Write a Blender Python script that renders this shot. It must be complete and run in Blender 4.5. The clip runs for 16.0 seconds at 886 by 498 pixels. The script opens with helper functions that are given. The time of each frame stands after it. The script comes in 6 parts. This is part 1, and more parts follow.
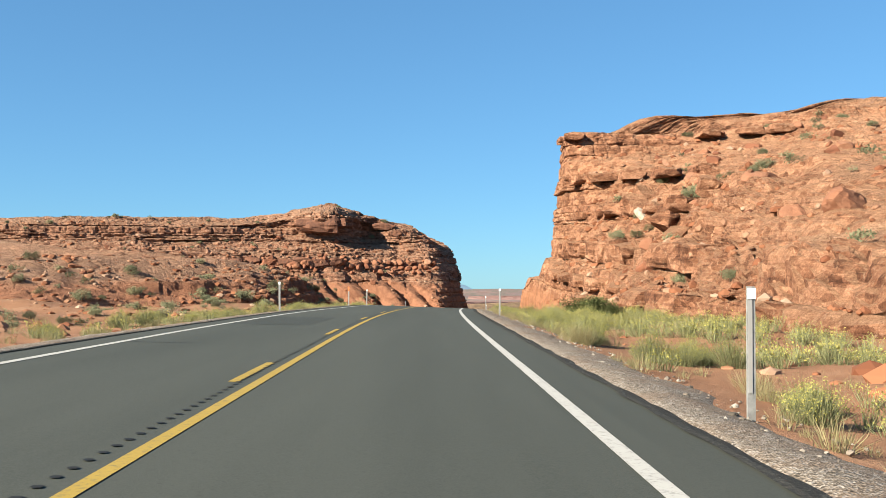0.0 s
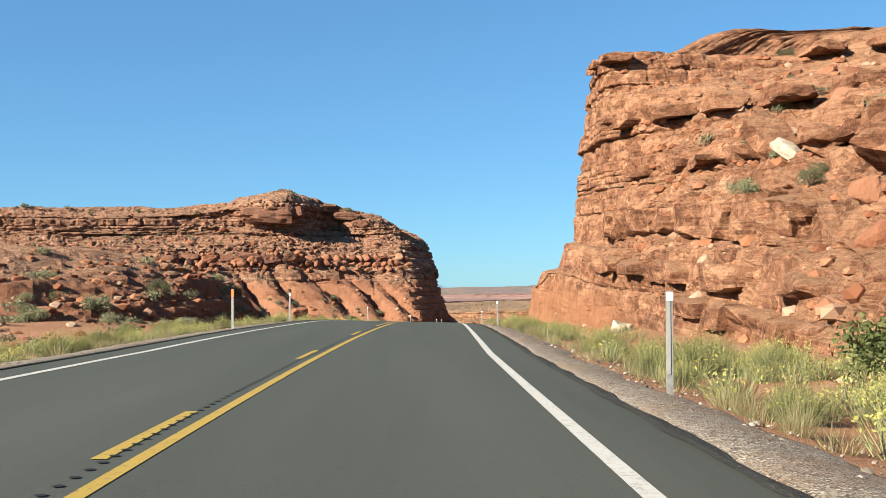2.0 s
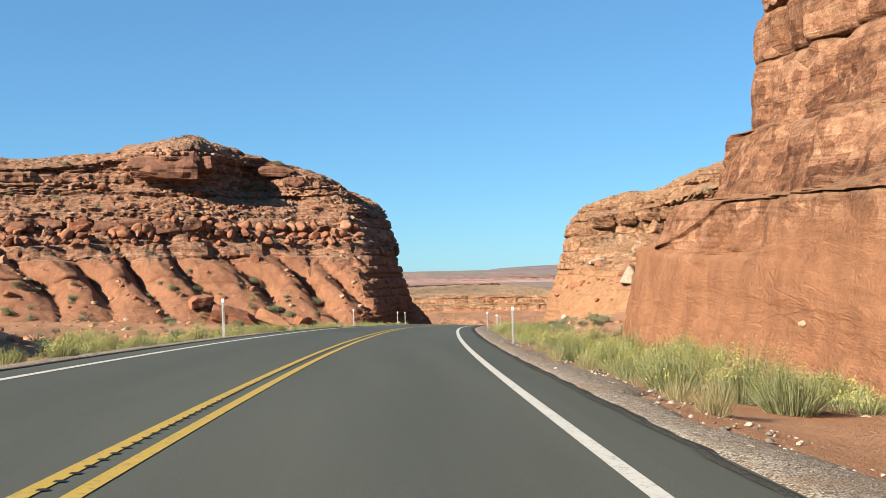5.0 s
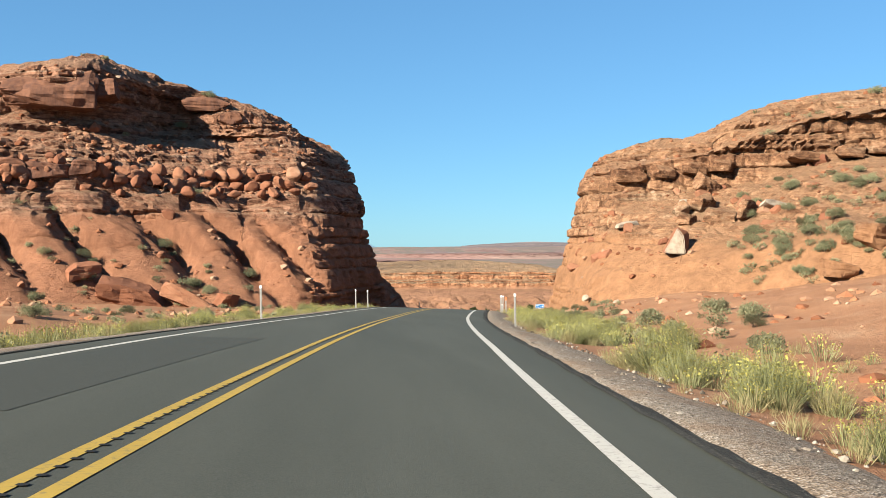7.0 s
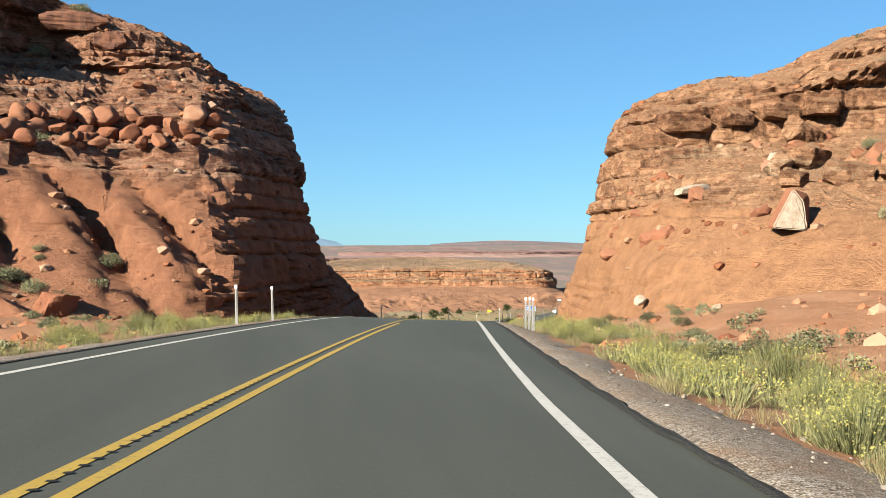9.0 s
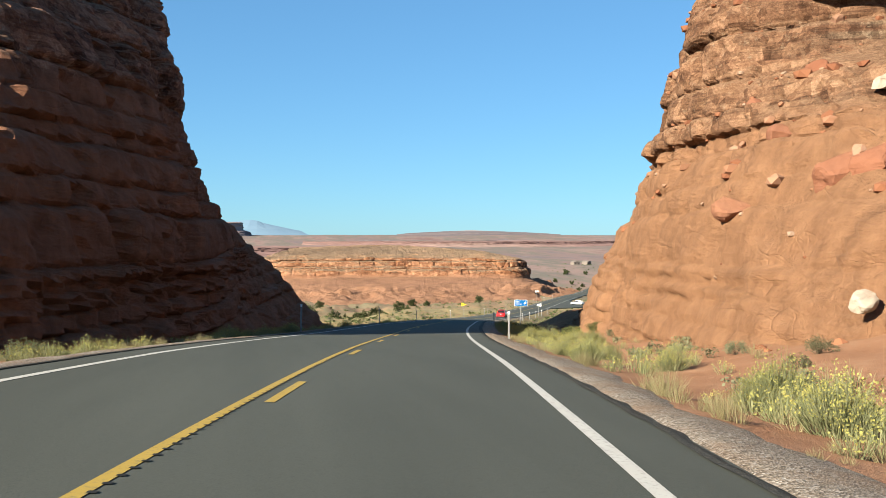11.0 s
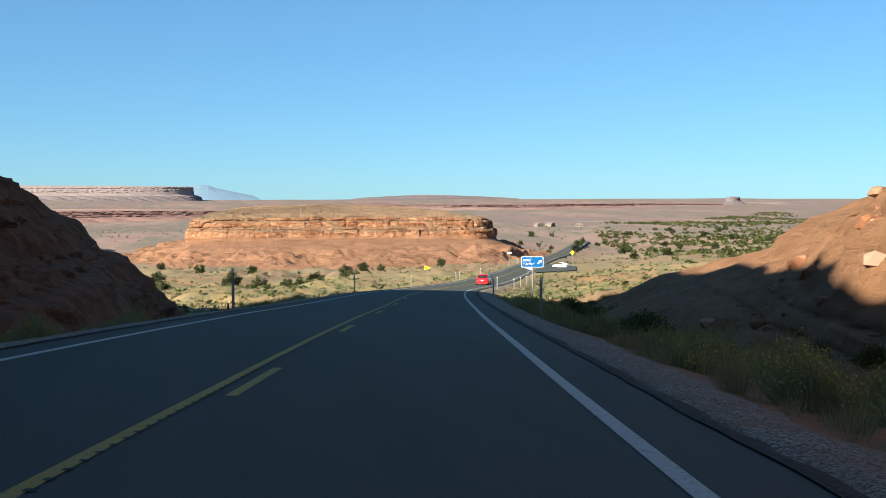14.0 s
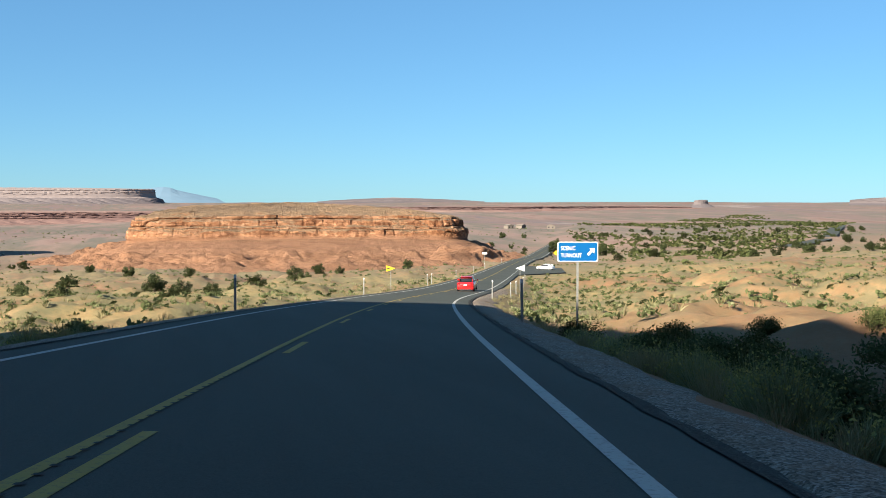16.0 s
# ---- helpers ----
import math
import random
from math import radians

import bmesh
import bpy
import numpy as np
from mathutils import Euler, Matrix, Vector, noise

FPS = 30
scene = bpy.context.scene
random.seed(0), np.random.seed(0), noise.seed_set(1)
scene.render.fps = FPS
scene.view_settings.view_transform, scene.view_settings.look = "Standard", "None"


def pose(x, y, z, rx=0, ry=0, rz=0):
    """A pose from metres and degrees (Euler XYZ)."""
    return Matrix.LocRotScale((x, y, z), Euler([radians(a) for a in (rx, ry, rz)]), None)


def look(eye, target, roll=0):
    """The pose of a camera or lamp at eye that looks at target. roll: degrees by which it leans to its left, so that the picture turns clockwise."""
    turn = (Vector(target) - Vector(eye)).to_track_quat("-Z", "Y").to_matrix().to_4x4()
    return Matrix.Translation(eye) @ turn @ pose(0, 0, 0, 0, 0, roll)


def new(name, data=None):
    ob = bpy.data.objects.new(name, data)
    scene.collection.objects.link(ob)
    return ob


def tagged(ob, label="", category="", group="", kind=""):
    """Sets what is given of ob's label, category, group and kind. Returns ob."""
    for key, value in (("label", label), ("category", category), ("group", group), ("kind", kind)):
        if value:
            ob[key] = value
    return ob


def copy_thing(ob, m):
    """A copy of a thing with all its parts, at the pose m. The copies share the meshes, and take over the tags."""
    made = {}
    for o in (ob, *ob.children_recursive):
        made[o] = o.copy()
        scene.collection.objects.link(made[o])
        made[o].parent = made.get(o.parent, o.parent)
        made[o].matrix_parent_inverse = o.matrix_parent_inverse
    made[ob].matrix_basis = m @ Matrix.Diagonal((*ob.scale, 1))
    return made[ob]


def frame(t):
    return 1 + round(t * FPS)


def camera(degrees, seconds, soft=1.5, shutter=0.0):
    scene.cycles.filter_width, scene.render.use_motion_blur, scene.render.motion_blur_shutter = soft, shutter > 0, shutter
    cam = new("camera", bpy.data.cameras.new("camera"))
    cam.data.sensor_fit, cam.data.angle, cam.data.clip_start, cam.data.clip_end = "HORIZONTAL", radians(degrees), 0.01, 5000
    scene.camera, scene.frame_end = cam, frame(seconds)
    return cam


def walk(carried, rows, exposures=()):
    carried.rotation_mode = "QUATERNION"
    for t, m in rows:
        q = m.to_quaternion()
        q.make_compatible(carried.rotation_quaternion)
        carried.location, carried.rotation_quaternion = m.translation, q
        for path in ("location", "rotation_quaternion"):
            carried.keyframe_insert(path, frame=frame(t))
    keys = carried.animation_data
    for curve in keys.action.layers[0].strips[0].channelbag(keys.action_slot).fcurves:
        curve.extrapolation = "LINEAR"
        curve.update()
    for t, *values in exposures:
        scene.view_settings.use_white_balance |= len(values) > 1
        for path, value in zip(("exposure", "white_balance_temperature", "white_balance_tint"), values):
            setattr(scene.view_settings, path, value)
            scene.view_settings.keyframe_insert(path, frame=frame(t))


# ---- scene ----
cam = camera(47.3, 16.0, soft=0.62)
PATH = [
    (0, pose(-0.00, 0.00, 1.25, 91.99, 0.18, -0.11)),
    (0.5, pose(-0.18, 10.03, 1.21, 92.13, 0.39, -0.31)),
    (1, pose(-0.34, 20.04, 1.19, 92.34, 1.05, -0.40)),
    (1.5, pose(-0.44, 30.10, 1.21, 92.15, 1.36, -0.82)),
    (2, pose(-0.48, 40.15, 1.18, 91.90, 0.92, -1.70)),
    (2.5, pose(-0.42, 50.08, 1.10, 91.69, 0.91, -2.41)),
    (3, pose(-0.27, 59.96, 0.95, 91.21, 0.59, -2.79)),
    (3.5, pose(-0.03, 69.86, 0.76, 91.12, 0.45, -2.93)),
    (4, pose(0.26, 79.76, 0.57, 91.28, 0.72, -3.17)),
    (6.5, pose(1.88, 128.61, -1.14, 90.01, 0.48, -5.33)),
    (7, pose(2.63, 138.71, -1.57, 89.62, 0.27, -5.62)),
    (7.5, pose(3.44, 148.78, -2.04, 89.18, 0.59, -5.96)),
    (8, pose(4.30, 158.77, -2.54, 89.21, 0.67, -6.29)),
    (8.5, pose(5.22, 168.75, -3.05, 89.37, 0.21, -6.75)),
    (9, pose(6.23, 178.69, -3.56, 89.55, 0.13, -7.41)),
    (11.5, pose(12.79, 228.10, -6.25, 88.55, -0.30, -9.56)),
    (12, pose(14.25, 237.97, -7.06, 87.96, -0.44, -9.83)),
    (12.5, pose(15.78, 247.76, -7.99, 87.55, 0.18, -10.58)),
    (13, pose(17.42, 257.63, -8.73, 87.33, 0.45, -11.10)),
    (13.5, pose(19.10, 267.50, -9.52, 87.09, 0.37, -11.39)),
    (14, pose(20.90, 277.31, -10.31, 87.04, 0.11, -11.80)),
    (14.5, pose(22.79, 287.07, -11.09, 87.04, -0.12, -12.34)),
    (15, pose(24.77, 296.82, -11.88, 87.04, 0.08, -12.92)),
    (15.5, pose(26.82, 306.56, -12.69, 87.04, -0.02, -13.39)),
    (16, pose(28.91, 316.28, -13.52, 87.25, 0.01, -13.70)),
]
walk(cam, PATH, exposures=[(0, 1.80), (11.5, 1.78), (14.5, 1.74), (16, 1.73)])

# ---- sky and sun: low sun from behind on the left ----
SUN_FROM = Vector((-0.857, -0.515, 0.0)).normalized()
SUN_EL = radians(28.0)
world = bpy.data.worlds.new("sky")
scene.world = world
world.use_nodes = True
wn = world.node_tree.nodes
sky = wn.new("ShaderNodeTexSky")
sky.sky_type = "NISHITA"
sky.sun_disc = False
sky.sun_elevation = SUN_EL
sky.sun_rotation = math.atan2(SUN_FROM.x, SUN_FROM.y) % (2 * math.pi)
sky.altitude = 1500
sky.air_density, sky.dust_density, sky.ozone_density = 1.0, 0.1, 4.0
wn["Background"].inputs["Strength"].default_value = 0.0643
vivid = wn.new("ShaderNodeHueSaturation")
vivid.inputs["Saturation"].default_value = 1.0
even = wn.new("ShaderNodeGamma")
even.inputs["Gamma"].default_value = 0.62
tint = wn.new("ShaderNodeMix")
tint.data_type, tint.blend_type = "RGBA", "MULTIPLY"
tint.inputs[0].default_value = 1.0
tint.inputs[7].default_value = (0.56, 1.0, 1.30, 1)
world.node_tree.links.new(sky.outputs[0], even.inputs["Color"])
world.node_tree.links.new(even.outputs[0], vivid.inputs["Color"])
world.node_tree.links.new(vivid.outputs[0], tint.inputs[6])
world.node_tree.links.new(tint.outputs[2], wn["Background"].inputs["Color"])
sun_data = bpy.data.lights.new("sun", "SUN")
sun_data.energy, sun_data.angle, sun_data.color = 5.0, radians(0.53), (1.0, 0.91, 0.75)
sun = new("sun", sun_data)
to_sun = SUN_FROM * math.cos(SUN_EL) + Vector((0, 0, math.sin(SUN_EL)))
sun.matrix_world = look(to_sun * 60 + Vector((0, 150, 60)), Vector((0, 150, 60)))


# ---- materials ----
class Mat:
    """A small node-material builder."""

    def __init__(self, name, rough=0.8, metal=0.0):
        self.m = bpy.data.materials.new(name)
        self.m.use_nodes = True
        self.t = self.m.node_tree
        self.b = self.t.nodes["Principled BSDF"]
        self.b.inputs["Roughness"].default_value = rough
        self.b.inputs["Metallic"].default_value = metal
        if rough > 0.65:
            self.b.inputs["Specular IOR Level"].default_value = 0.12
        self.pos = self.t.nodes.new("ShaderNodeNewGeometry").outputs["Position"]

    def node(self, kind, **kw):
        n = self.t.nodes.new(kind)
        for k, v in kw.items():
            n.inputs[k.replace("_", " ")].default_value = v
        return n

    def link(self, a, b):
        self.t.links.new(a, b)

    def scaled(self, sx, sy, sz, src=None):
        n = self.node("ShaderNodeMapping")
        n.inputs["Scale"].default_value = (sx, sy, sz)
        self.link(src or self.pos, n.inputs["Vector"])
        return n.outputs[0]

    def noise(self, scale, detail=4, rough=0.6, vec=None, dist=0.0):
        n = self.node("ShaderNodeTexNoise", Scale=scale, Detail=detail, Roughness=rough, Distortion=dist)
        self.link(vec or self.pos, n.inputs["Vector"])
        return n.outputs["Fac"]

    def cells(self, scale, vec=None, feature="F1", out="Distance"):
        n = self.node("ShaderNodeTexVoronoi", Scale=scale)
        n.feature = feature
        self.link(vec or self.pos, n.inputs["Vector"])
        return n.outputs[out]

    def ramp(self, fac, stops, interp="LINEAR"):
        n = self.node("ShaderNodeValToRGB")
        n.color_ramp.interpolation = interp
        e = n.color_ramp.elements
        while len(e) < len(stops):
            e.new(0.5)
        for el, (p, c) in zip(e, stops):
            el.position = p
            el.color = (*c, 1) if len(c) == 3 else (c[0], c[0], c[0], 1)
        self.link(fac, n.inputs["Fac"])
        return n.outputs["Color"]

    def mix(self, fac, a, b, mode="MIX"):
        n = self.node("ShaderNodeMix")
        n.data_type, n.blend_type = "RGBA", mode
        for idx, v in ((0, fac), (6, a), (7, b)):
            s = n.inputs[idx]
            if isinstance(v, (int, float)):
                s.default_value = v
            elif isinstance(v, tuple):
                s.default_value = (*v, 1)
            else:
                self.link(v, s)
        return n.outputs[2]

    def math(self, op, a, b=0.0):
        n = self.node("ShaderNodeMath")
        n.operation = op
        for s, v in ((n.inputs[0], a), (n.inputs[1], b)):
            if isinstance(v, (int, float)):
                s.default_value = v
            else:
                self.link(v, s)
        return n.outputs[0]

    def color(self, c):
        if isinstance(c, tuple):
            self.b.inputs["Base Color"].default_value = (*c, 1)
        else:
            self.link(c, self.b.inputs["Base Color"])
        return self

    def bump(self, height, strength=0.5, dist=0.1):
        n = self.node("ShaderNodeBump", Strength=strength, Distance=dist)
        self.link(height, n.inputs["Height"])
        self.link(n.outputs[0], self.b.inputs["Normal"])
        return self

    def normal_z(self):
        g = self.node("ShaderNodeNewGeometry")
        s = self.node("ShaderNodeSeparateXYZ")
        self.link(g.outputs["Normal"], s.inputs[0])
        return s.outputs["Z"]

    def height_z(self):
        s = self.node("ShaderNodeSeparateXYZ")
        self.link(self.pos, s.inputs[0])
        return s.outputs["Z"]

    def rnd(self):
        return self.node("ShaderNodeObjectInfo").outputs["Random"]


def rock_material(name, dark, mid, light, tan, dust, bed=1.0, clay_top=None, clay=(0.34, 0.13, 0.056), streak_size=0.9, size=1.0, dip=0.0):
    """Bedded sandstone: bands by height, jointed blocks, dust on flat ledges, smooth clay beds low down."""
    k = Mat(name, 0.95)
    if dip:
        tip = k.node("ShaderNodeMapping")
        tip.inputs["Rotation"].default_value = (-math.atan(dip), 0, 0)
        k.link(k.pos, tip.inputs["Vector"])
        k.pos = tip.outputs[0]
    warp = k.noise(0.06, 3)
    beds = k.noise(1.0, 5, 0.65, k.scaled(0.035, 0.035, 0.75 * bed), 0.6)
    fine = k.noise(1.0, 5, 0.75, k.scaled(0.16 * size, 0.16 * size, 4.2 * bed), 0.8)
    col = k.ramp(beds, [(0.28, dark), (0.42, mid), (0.54, light), (0.60, mid), (0.68, tan), (0.75, light)])
    # thin seams along the beds darkened in colour, for shade in the cracks
    col = k.mix(k.ramp(fine, [(0.50, (0.0,)), (0.60, (0.7,))]), col, dark)
    col = k.mix(k.ramp(k.noise(0.35 * size, 6, 0.7), [(0.35, (0.0,)), (0.7, (0.6,))]), col, mid)
    blocks = k.scaled(1, 1, 1.9)
    stones = k.scaled(1, 1, 1.3)
    for scale, vec, amount in ((0.55 * size, blocks, 0.55), (1.9 * size, stones, 0.6)):
        sep = k.node("ShaderNodeSeparateColor")
        k.link(k.cells(scale, vec, "F1", "Color"), sep.inputs[0])
        col = k.mix(amount, col, k.ramp(sep.outputs[0], [(0.0, (0.12,)), (1.0, (0.85,))]), "SOFT_LIGHT")
    spots = k.ramp(k.noise(2.2 * size, 6, 0.8), [(0.57, (0.0,)), (0.68, (0.7,))])
    col = k.mix(spots, col, tan)
    flat = k.ramp(k.math("ADD", k.normal_z(), k.math("MULTIPLY", k.math("SUBTRACT", k.noise(0.8 * size, 5), 0.5), 0.6)), [(0.50, (0.0,)), (0.85, (0.7,))])
    col = k.mix(flat, col, dust)
    for scale, amount in ((3.2, 0.35), (8.0, 0.5), (20.0, 0.45)):
        col = k.mix(amount, col, k.ramp(k.noise(scale * size, 5, 0.8), [(0.32, (0.08,)), (0.68, (0.92,))]), "SOFT_LIGHT")
    if clay_top is not None:
        z = k.math("ADD", k.height_z(), k.math("MULTIPLY", k.math("SUBTRACT", warp, 0.5), 5.0))
        low = k.ramp(k.math("MULTIPLY", k.math("SUBTRACT", clay_top + 10.0, z), 0.05), [(0.46, (0.0,)), (0.52, (0.9,))])
        streak = k.mix(k.ramp(k.noise(1.0, 6, 0.7, k.scaled(streak_size, streak_size, 0.5 * streak_size), 0.5), [(0.35, (0.0,)), (0.65, (1.0,))]), tuple(c * 1.1 for c in clay), (clay[0] * 0.72, clay[1] * 0.7, clay[2] * 0.7))
        col = k.mix(low, col, streak)
    k.color(col)
    h1 = k.noise(1.0, 6, 0.78, k.scaled(0.9 * size, 0.9 * size, 3.4 * bed), 0.4)
    e1 = k.ramp(k.cells(0.75 * size, blocks, "DISTANCE_TO_EDGE"), [(0.0, (0.0,)), (0.05, (1.0,))])
    where = k.ramp(k.noise(0.2 * size, 4, 0.6), [(0.45, (0.0,)), (0.60, (1.0,))])
    h3 = k.noise(6.0 * size, 5, 0.8)
    h = k.math("ADD", k.math("MULTIPLY", h1, 1.1), k.math("ADD", k.math("MULTIPLY", k.math("MULTIPLY", e1, where), 0.24), k.math("MULTIPLY", h3, 0.75)))
    k.bump(h, 0.9, 0.34 / size)
    return k.m


M_ROCK_R = rock_material("red_sandstone", (0.104, 0.045, 0.026), (0.226, 0.106, 0.059), (0.289, 0.150, 0.087), (0.364, 0.244, 0.160), (0.271, 0.151, 0.087), 1.0, -5.2, (0.303, 0.141, 0.074), dip=0.045)
M_ROCK_R2 = rock_material("orange_red_sandstone", (0.081, 0.038, 0.022), (0.191, 0.099, 0.055), (0.235, 0.134, 0.076), (0.293, 0.220, 0.147), (0.222, 0.130, 0.075), 0.9, -1.2, (0.289, 0.152, 0.080))
M_ROCK_L = rock_material("brown_red_sandstone", (0.056, 0.025, 0.018), (0.183, 0.089, 0.054), (0.247, 0.132, 0.084), (0.318, 0.228, 0.163), (0.230, 0.138, 0.088), 1.0, 1.5, (0.244, 0.113, 0.064))
M_BUTTE = rock_material("pale_orange_sandstone", (0.100, 0.042, 0.022), (0.261, 0.120, 0.059), (0.310, 0.160, 0.092), (0.330, 0.190, 0.118), (0.165, 0.130, 0.085), 0.3, -29.5, (0.268, 0.140, 0.082), 0.10, 0.3)


def boulder_material():
    k = Mat("boulder_sandstone", 0.95)
    col = k.ramp(k.rnd(), [(0.0, (0.116, 0.048, 0.029)), (0.45, (0.200, 0.087, 0.050)), (0.85, (0.226, 0.113, 0.067)), (1.0, (0.285, 0.172, 0.113))])
    col = k.mix(k.ramp(k.noise(1.2, 6, 0.7), [(0.35, (0.0,)), (0.7, (0.7,))]), col, (0.181, 0.073, 0.040))
    k.color(col).bump(k.math("ADD", k.noise(2.0, 6, 0.75), k.math("MULTIPLY", k.noise(1.0, 4, 0.6, k.scaled(0.6, 0.6, 5)), 0.6)), 0.8, 0.2)
    return k.m


M_BOULDER = boulder_material()
M_PALE = Mat("pale_weathered_rock", 0.95)
M_PALE.color(M_PALE.ramp(M_PALE.noise(1.5, 6, 0.7), [(0.3, (0.216, 0.158, 0.112)), (0.6, (0.318, 0.276, 0.217))])).bump(M_PALE.noise(3, 6, 0.7), 0.7, 0.15)
M_PALE = M_PALE.m


def asphalt_material():
    k = Mat("asphalt", 0.82)
    grain = k.noise(60.0, 3, 0.7)
    big = k.noise(0.55, 5, 0.65, k.scaled(1, 0.06, 1))
    col = k.mix(k.ramp(big, [(0.3, (0.0,)), (0.7, (1.0,))]), (0.033, 0.038, 0.032), (0.053, 0.058, 0.049))
    col = k.mix(k.ramp(grain, [(0.35, (0.0,)), (0.7, (0.5,))]), col, (0.085, 0.085, 0.073))
    col = k.mix(k.ramp(k.noise(25.0, 2), [(0.62, (0.0,)), (0.7, (0.5,))]), col, (0.030, 0.031, 0.029))
    k.color(col).bump(k.noise(45.0, 3, 0.8), 0.4, 0.01)
    return k.m


M_ASPHALT = asphalt_material()
M_EDGE = Mat("crumbled_asphalt", 0.9)
_c = M_EDGE.ramp(M_EDGE.noise(30.0, 4, 0.8), [(0.35, (0.016, 0.016, 0.015)), (0.55, (0.040, 0.040, 0.036)), (0.72, (0.120, 0.105, 0.085))])
M_EDGE.color(_c).bump(M_EDGE.noise(22.0, 4, 0.8), 0.9, 0.03)
M_EDGE = M_EDGE.m


def paint_material(name, col, worn):
    k = Mat(name, 0.7)
    wear = k.ramp(k.noise(14.0, 5, 0.75), [(0.52, (0.0,)), (0.66, (0.8,))])
    k.color(k.mix(wear, k.mix(k.noise(1.5, 3), col, tuple(c * 0.8 for c in col)), worn)).bump(k.noise(45.0, 3, 0.8), 0.3, 0.006)
    return k.m


M_YELLOW = paint_material("yellow_road_paint", (0.325, 0.224, 0.048), (0.134, 0.116, 0.059))
M_WHITE = paint_material("white_road_paint", (0.403, 0.393, 0.359), (0.168, 0.162, 0.152))
M_RUMBLE = Mat("tarred_groove", 0.7).color((0.019, 0.019, 0.018)).m


def ground_material():
    k = Mat("desert_ground", 0.97)
    red = k.ramp(k.noise(0.35, 6, 0.65), [(0.3, (0.204, 0.098, 0.052)), (0.55, (0.244, 0.127, 0.071)), (0.75, (0.273, 0.168, 0.103))])
    dry = k.ramp(k.noise(0.9, 6, 0.7), [(0.3, (0.176, 0.149, 0.064)), (0.55, (0.266, 0.217, 0.101)), (0.75, (0.337, 0.265, 0.135))])
    s = k.node("ShaderNodeSeparateXYZ")
    k.link(k.pos, s.inputs[0])
    far = k.ramp(k.math("MULTIPLY", k.math("SUBTRACT", s.outputs["Y"], 320.0), 0.005), [(0.0, (0.0,)), (0.4, (1.0,))])
    plain = k.math("MULTIPLY", far, k.ramp(k.noise(0.02, 5, 0.65), [(0.40, (0.08,)), (0.60, (0.75,))]))
    col = k.mix(plain, red, dry)
    pebbles = k.ramp(k.cells(5.0, None, "F1", "Distance"), [(0.1, (0.4,)), (0.3, (0.0,))])
    col = k.mix(pebbles, col, (0.240, 0.173, 0.113))
    sage = k.ramp(k.noise(0.22, 6, 0.8), [(0.42, (0.0,)), (0.56, (1.0,))])
    # distance haze put into the colour: banded far plain turns plum with y
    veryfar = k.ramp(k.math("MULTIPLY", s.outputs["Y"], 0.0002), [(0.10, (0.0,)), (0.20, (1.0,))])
    hazed_plain = k.ramp(k.noise(1.0, 6, 0.7, k.scaled(0.005, 0.001, 0.000)), [(0.36, (0.149, 0.091, 0.079)), (0.44, (0.204, 0.142, 0.120)), (0.50, (0.120, 0.108, 0.087)), (0.56, (0.179, 0.121, 0.107)), (0.62, (0.121, 0.100, 0.098)), (0.68, (0.234, 0.187, 0.162))])
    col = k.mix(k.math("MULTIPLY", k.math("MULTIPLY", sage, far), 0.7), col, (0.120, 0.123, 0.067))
    col = k.mix(veryfar, col, hazed_plain)
    k.color(col).bump(k.math("ADD", k.noise(1.2, 6, 0.7), k.math("MULTIPLY", k.noise(14.0, 4, 0.75), 0.35)), 0.8, 0.15)
    return k.m


M_GROUND = ground_material()


def gravel_material():
    k = Mat("roadside_gravel", 0.95)
    c = k.cells(36.0, None, "F1", "Color")
    s = k.node("ShaderNodeSeparateColor")
    k.link(c, s.inputs[0])
    col = k.ramp(s.outputs[0], [(0.0, (0.057, 0.048, 0.038)), (0.35, (0.144, 0.115, 0.086)), (0.7, (0.220, 0.182, 0.144)), (1.0, (0.296, 0.267, 0.230))])
    col = k.mix(k.ramp(k.noise(0.7, 5, 0.7), [(0.45, (0.0,)), (0.7, (0.7,))]), col, (0.163, 0.100, 0.060))
    k.color(col).bump(k.cells(36.0), 0.7, 0.02)
    return k.m


M_GRAVEL = gravel_material()

# ---- numbers: vector noise ----


def hash01(i, j, k, seed):
    n = (i.astype(np.int64) * 374761393 + j.astype(np.int64) * 668265263 + k.astype(np.int64) * 2147483647 + seed * 974634777) & 0xFFFFFFFF
    n = ((n ^ (n >> 13)) * 1274126177) & 0xFFFFFFFF
    n = ((n ^ (n >> 16)) * 2246822519) & 0xFFFFFFFF
    return ((n ^ (n >> 15)) & 0xFFFFFF) / float(0xFFFFFF)


def vnoise(p, seed=0):
    """Smooth value noise in -1..1 at the points p (n, 3)."""
    f = np.floor(p)
    t = p - f
    t = t * t * t * (t * (t * 6 - 15) + 10)
    i, j, k = f[:, 0], f[:, 1], f[:, 2]
    out = 0
    for a in (0, 1):
        for b in (0, 1):
            for c in (0, 1):
                w = (t[:, 0] if a else 1 - t[:, 0]) * (t[:, 1] if b else 1 - t[:, 1]) * (t[:, 2] if c else 1 - t[:, 2])
                out = out + w * hash01(i + a, j + b, k + c, seed)
    return out * 2 - 1


def fbm(p, octaves=4, seed=0, gain=0.5):
    out, amp = 0, 1.0
    for o in range(octaves):
        out = out + amp * vnoise(p * (2.03 ** o) + 17.3 * o, seed + o)
        amp *= gain
    return out


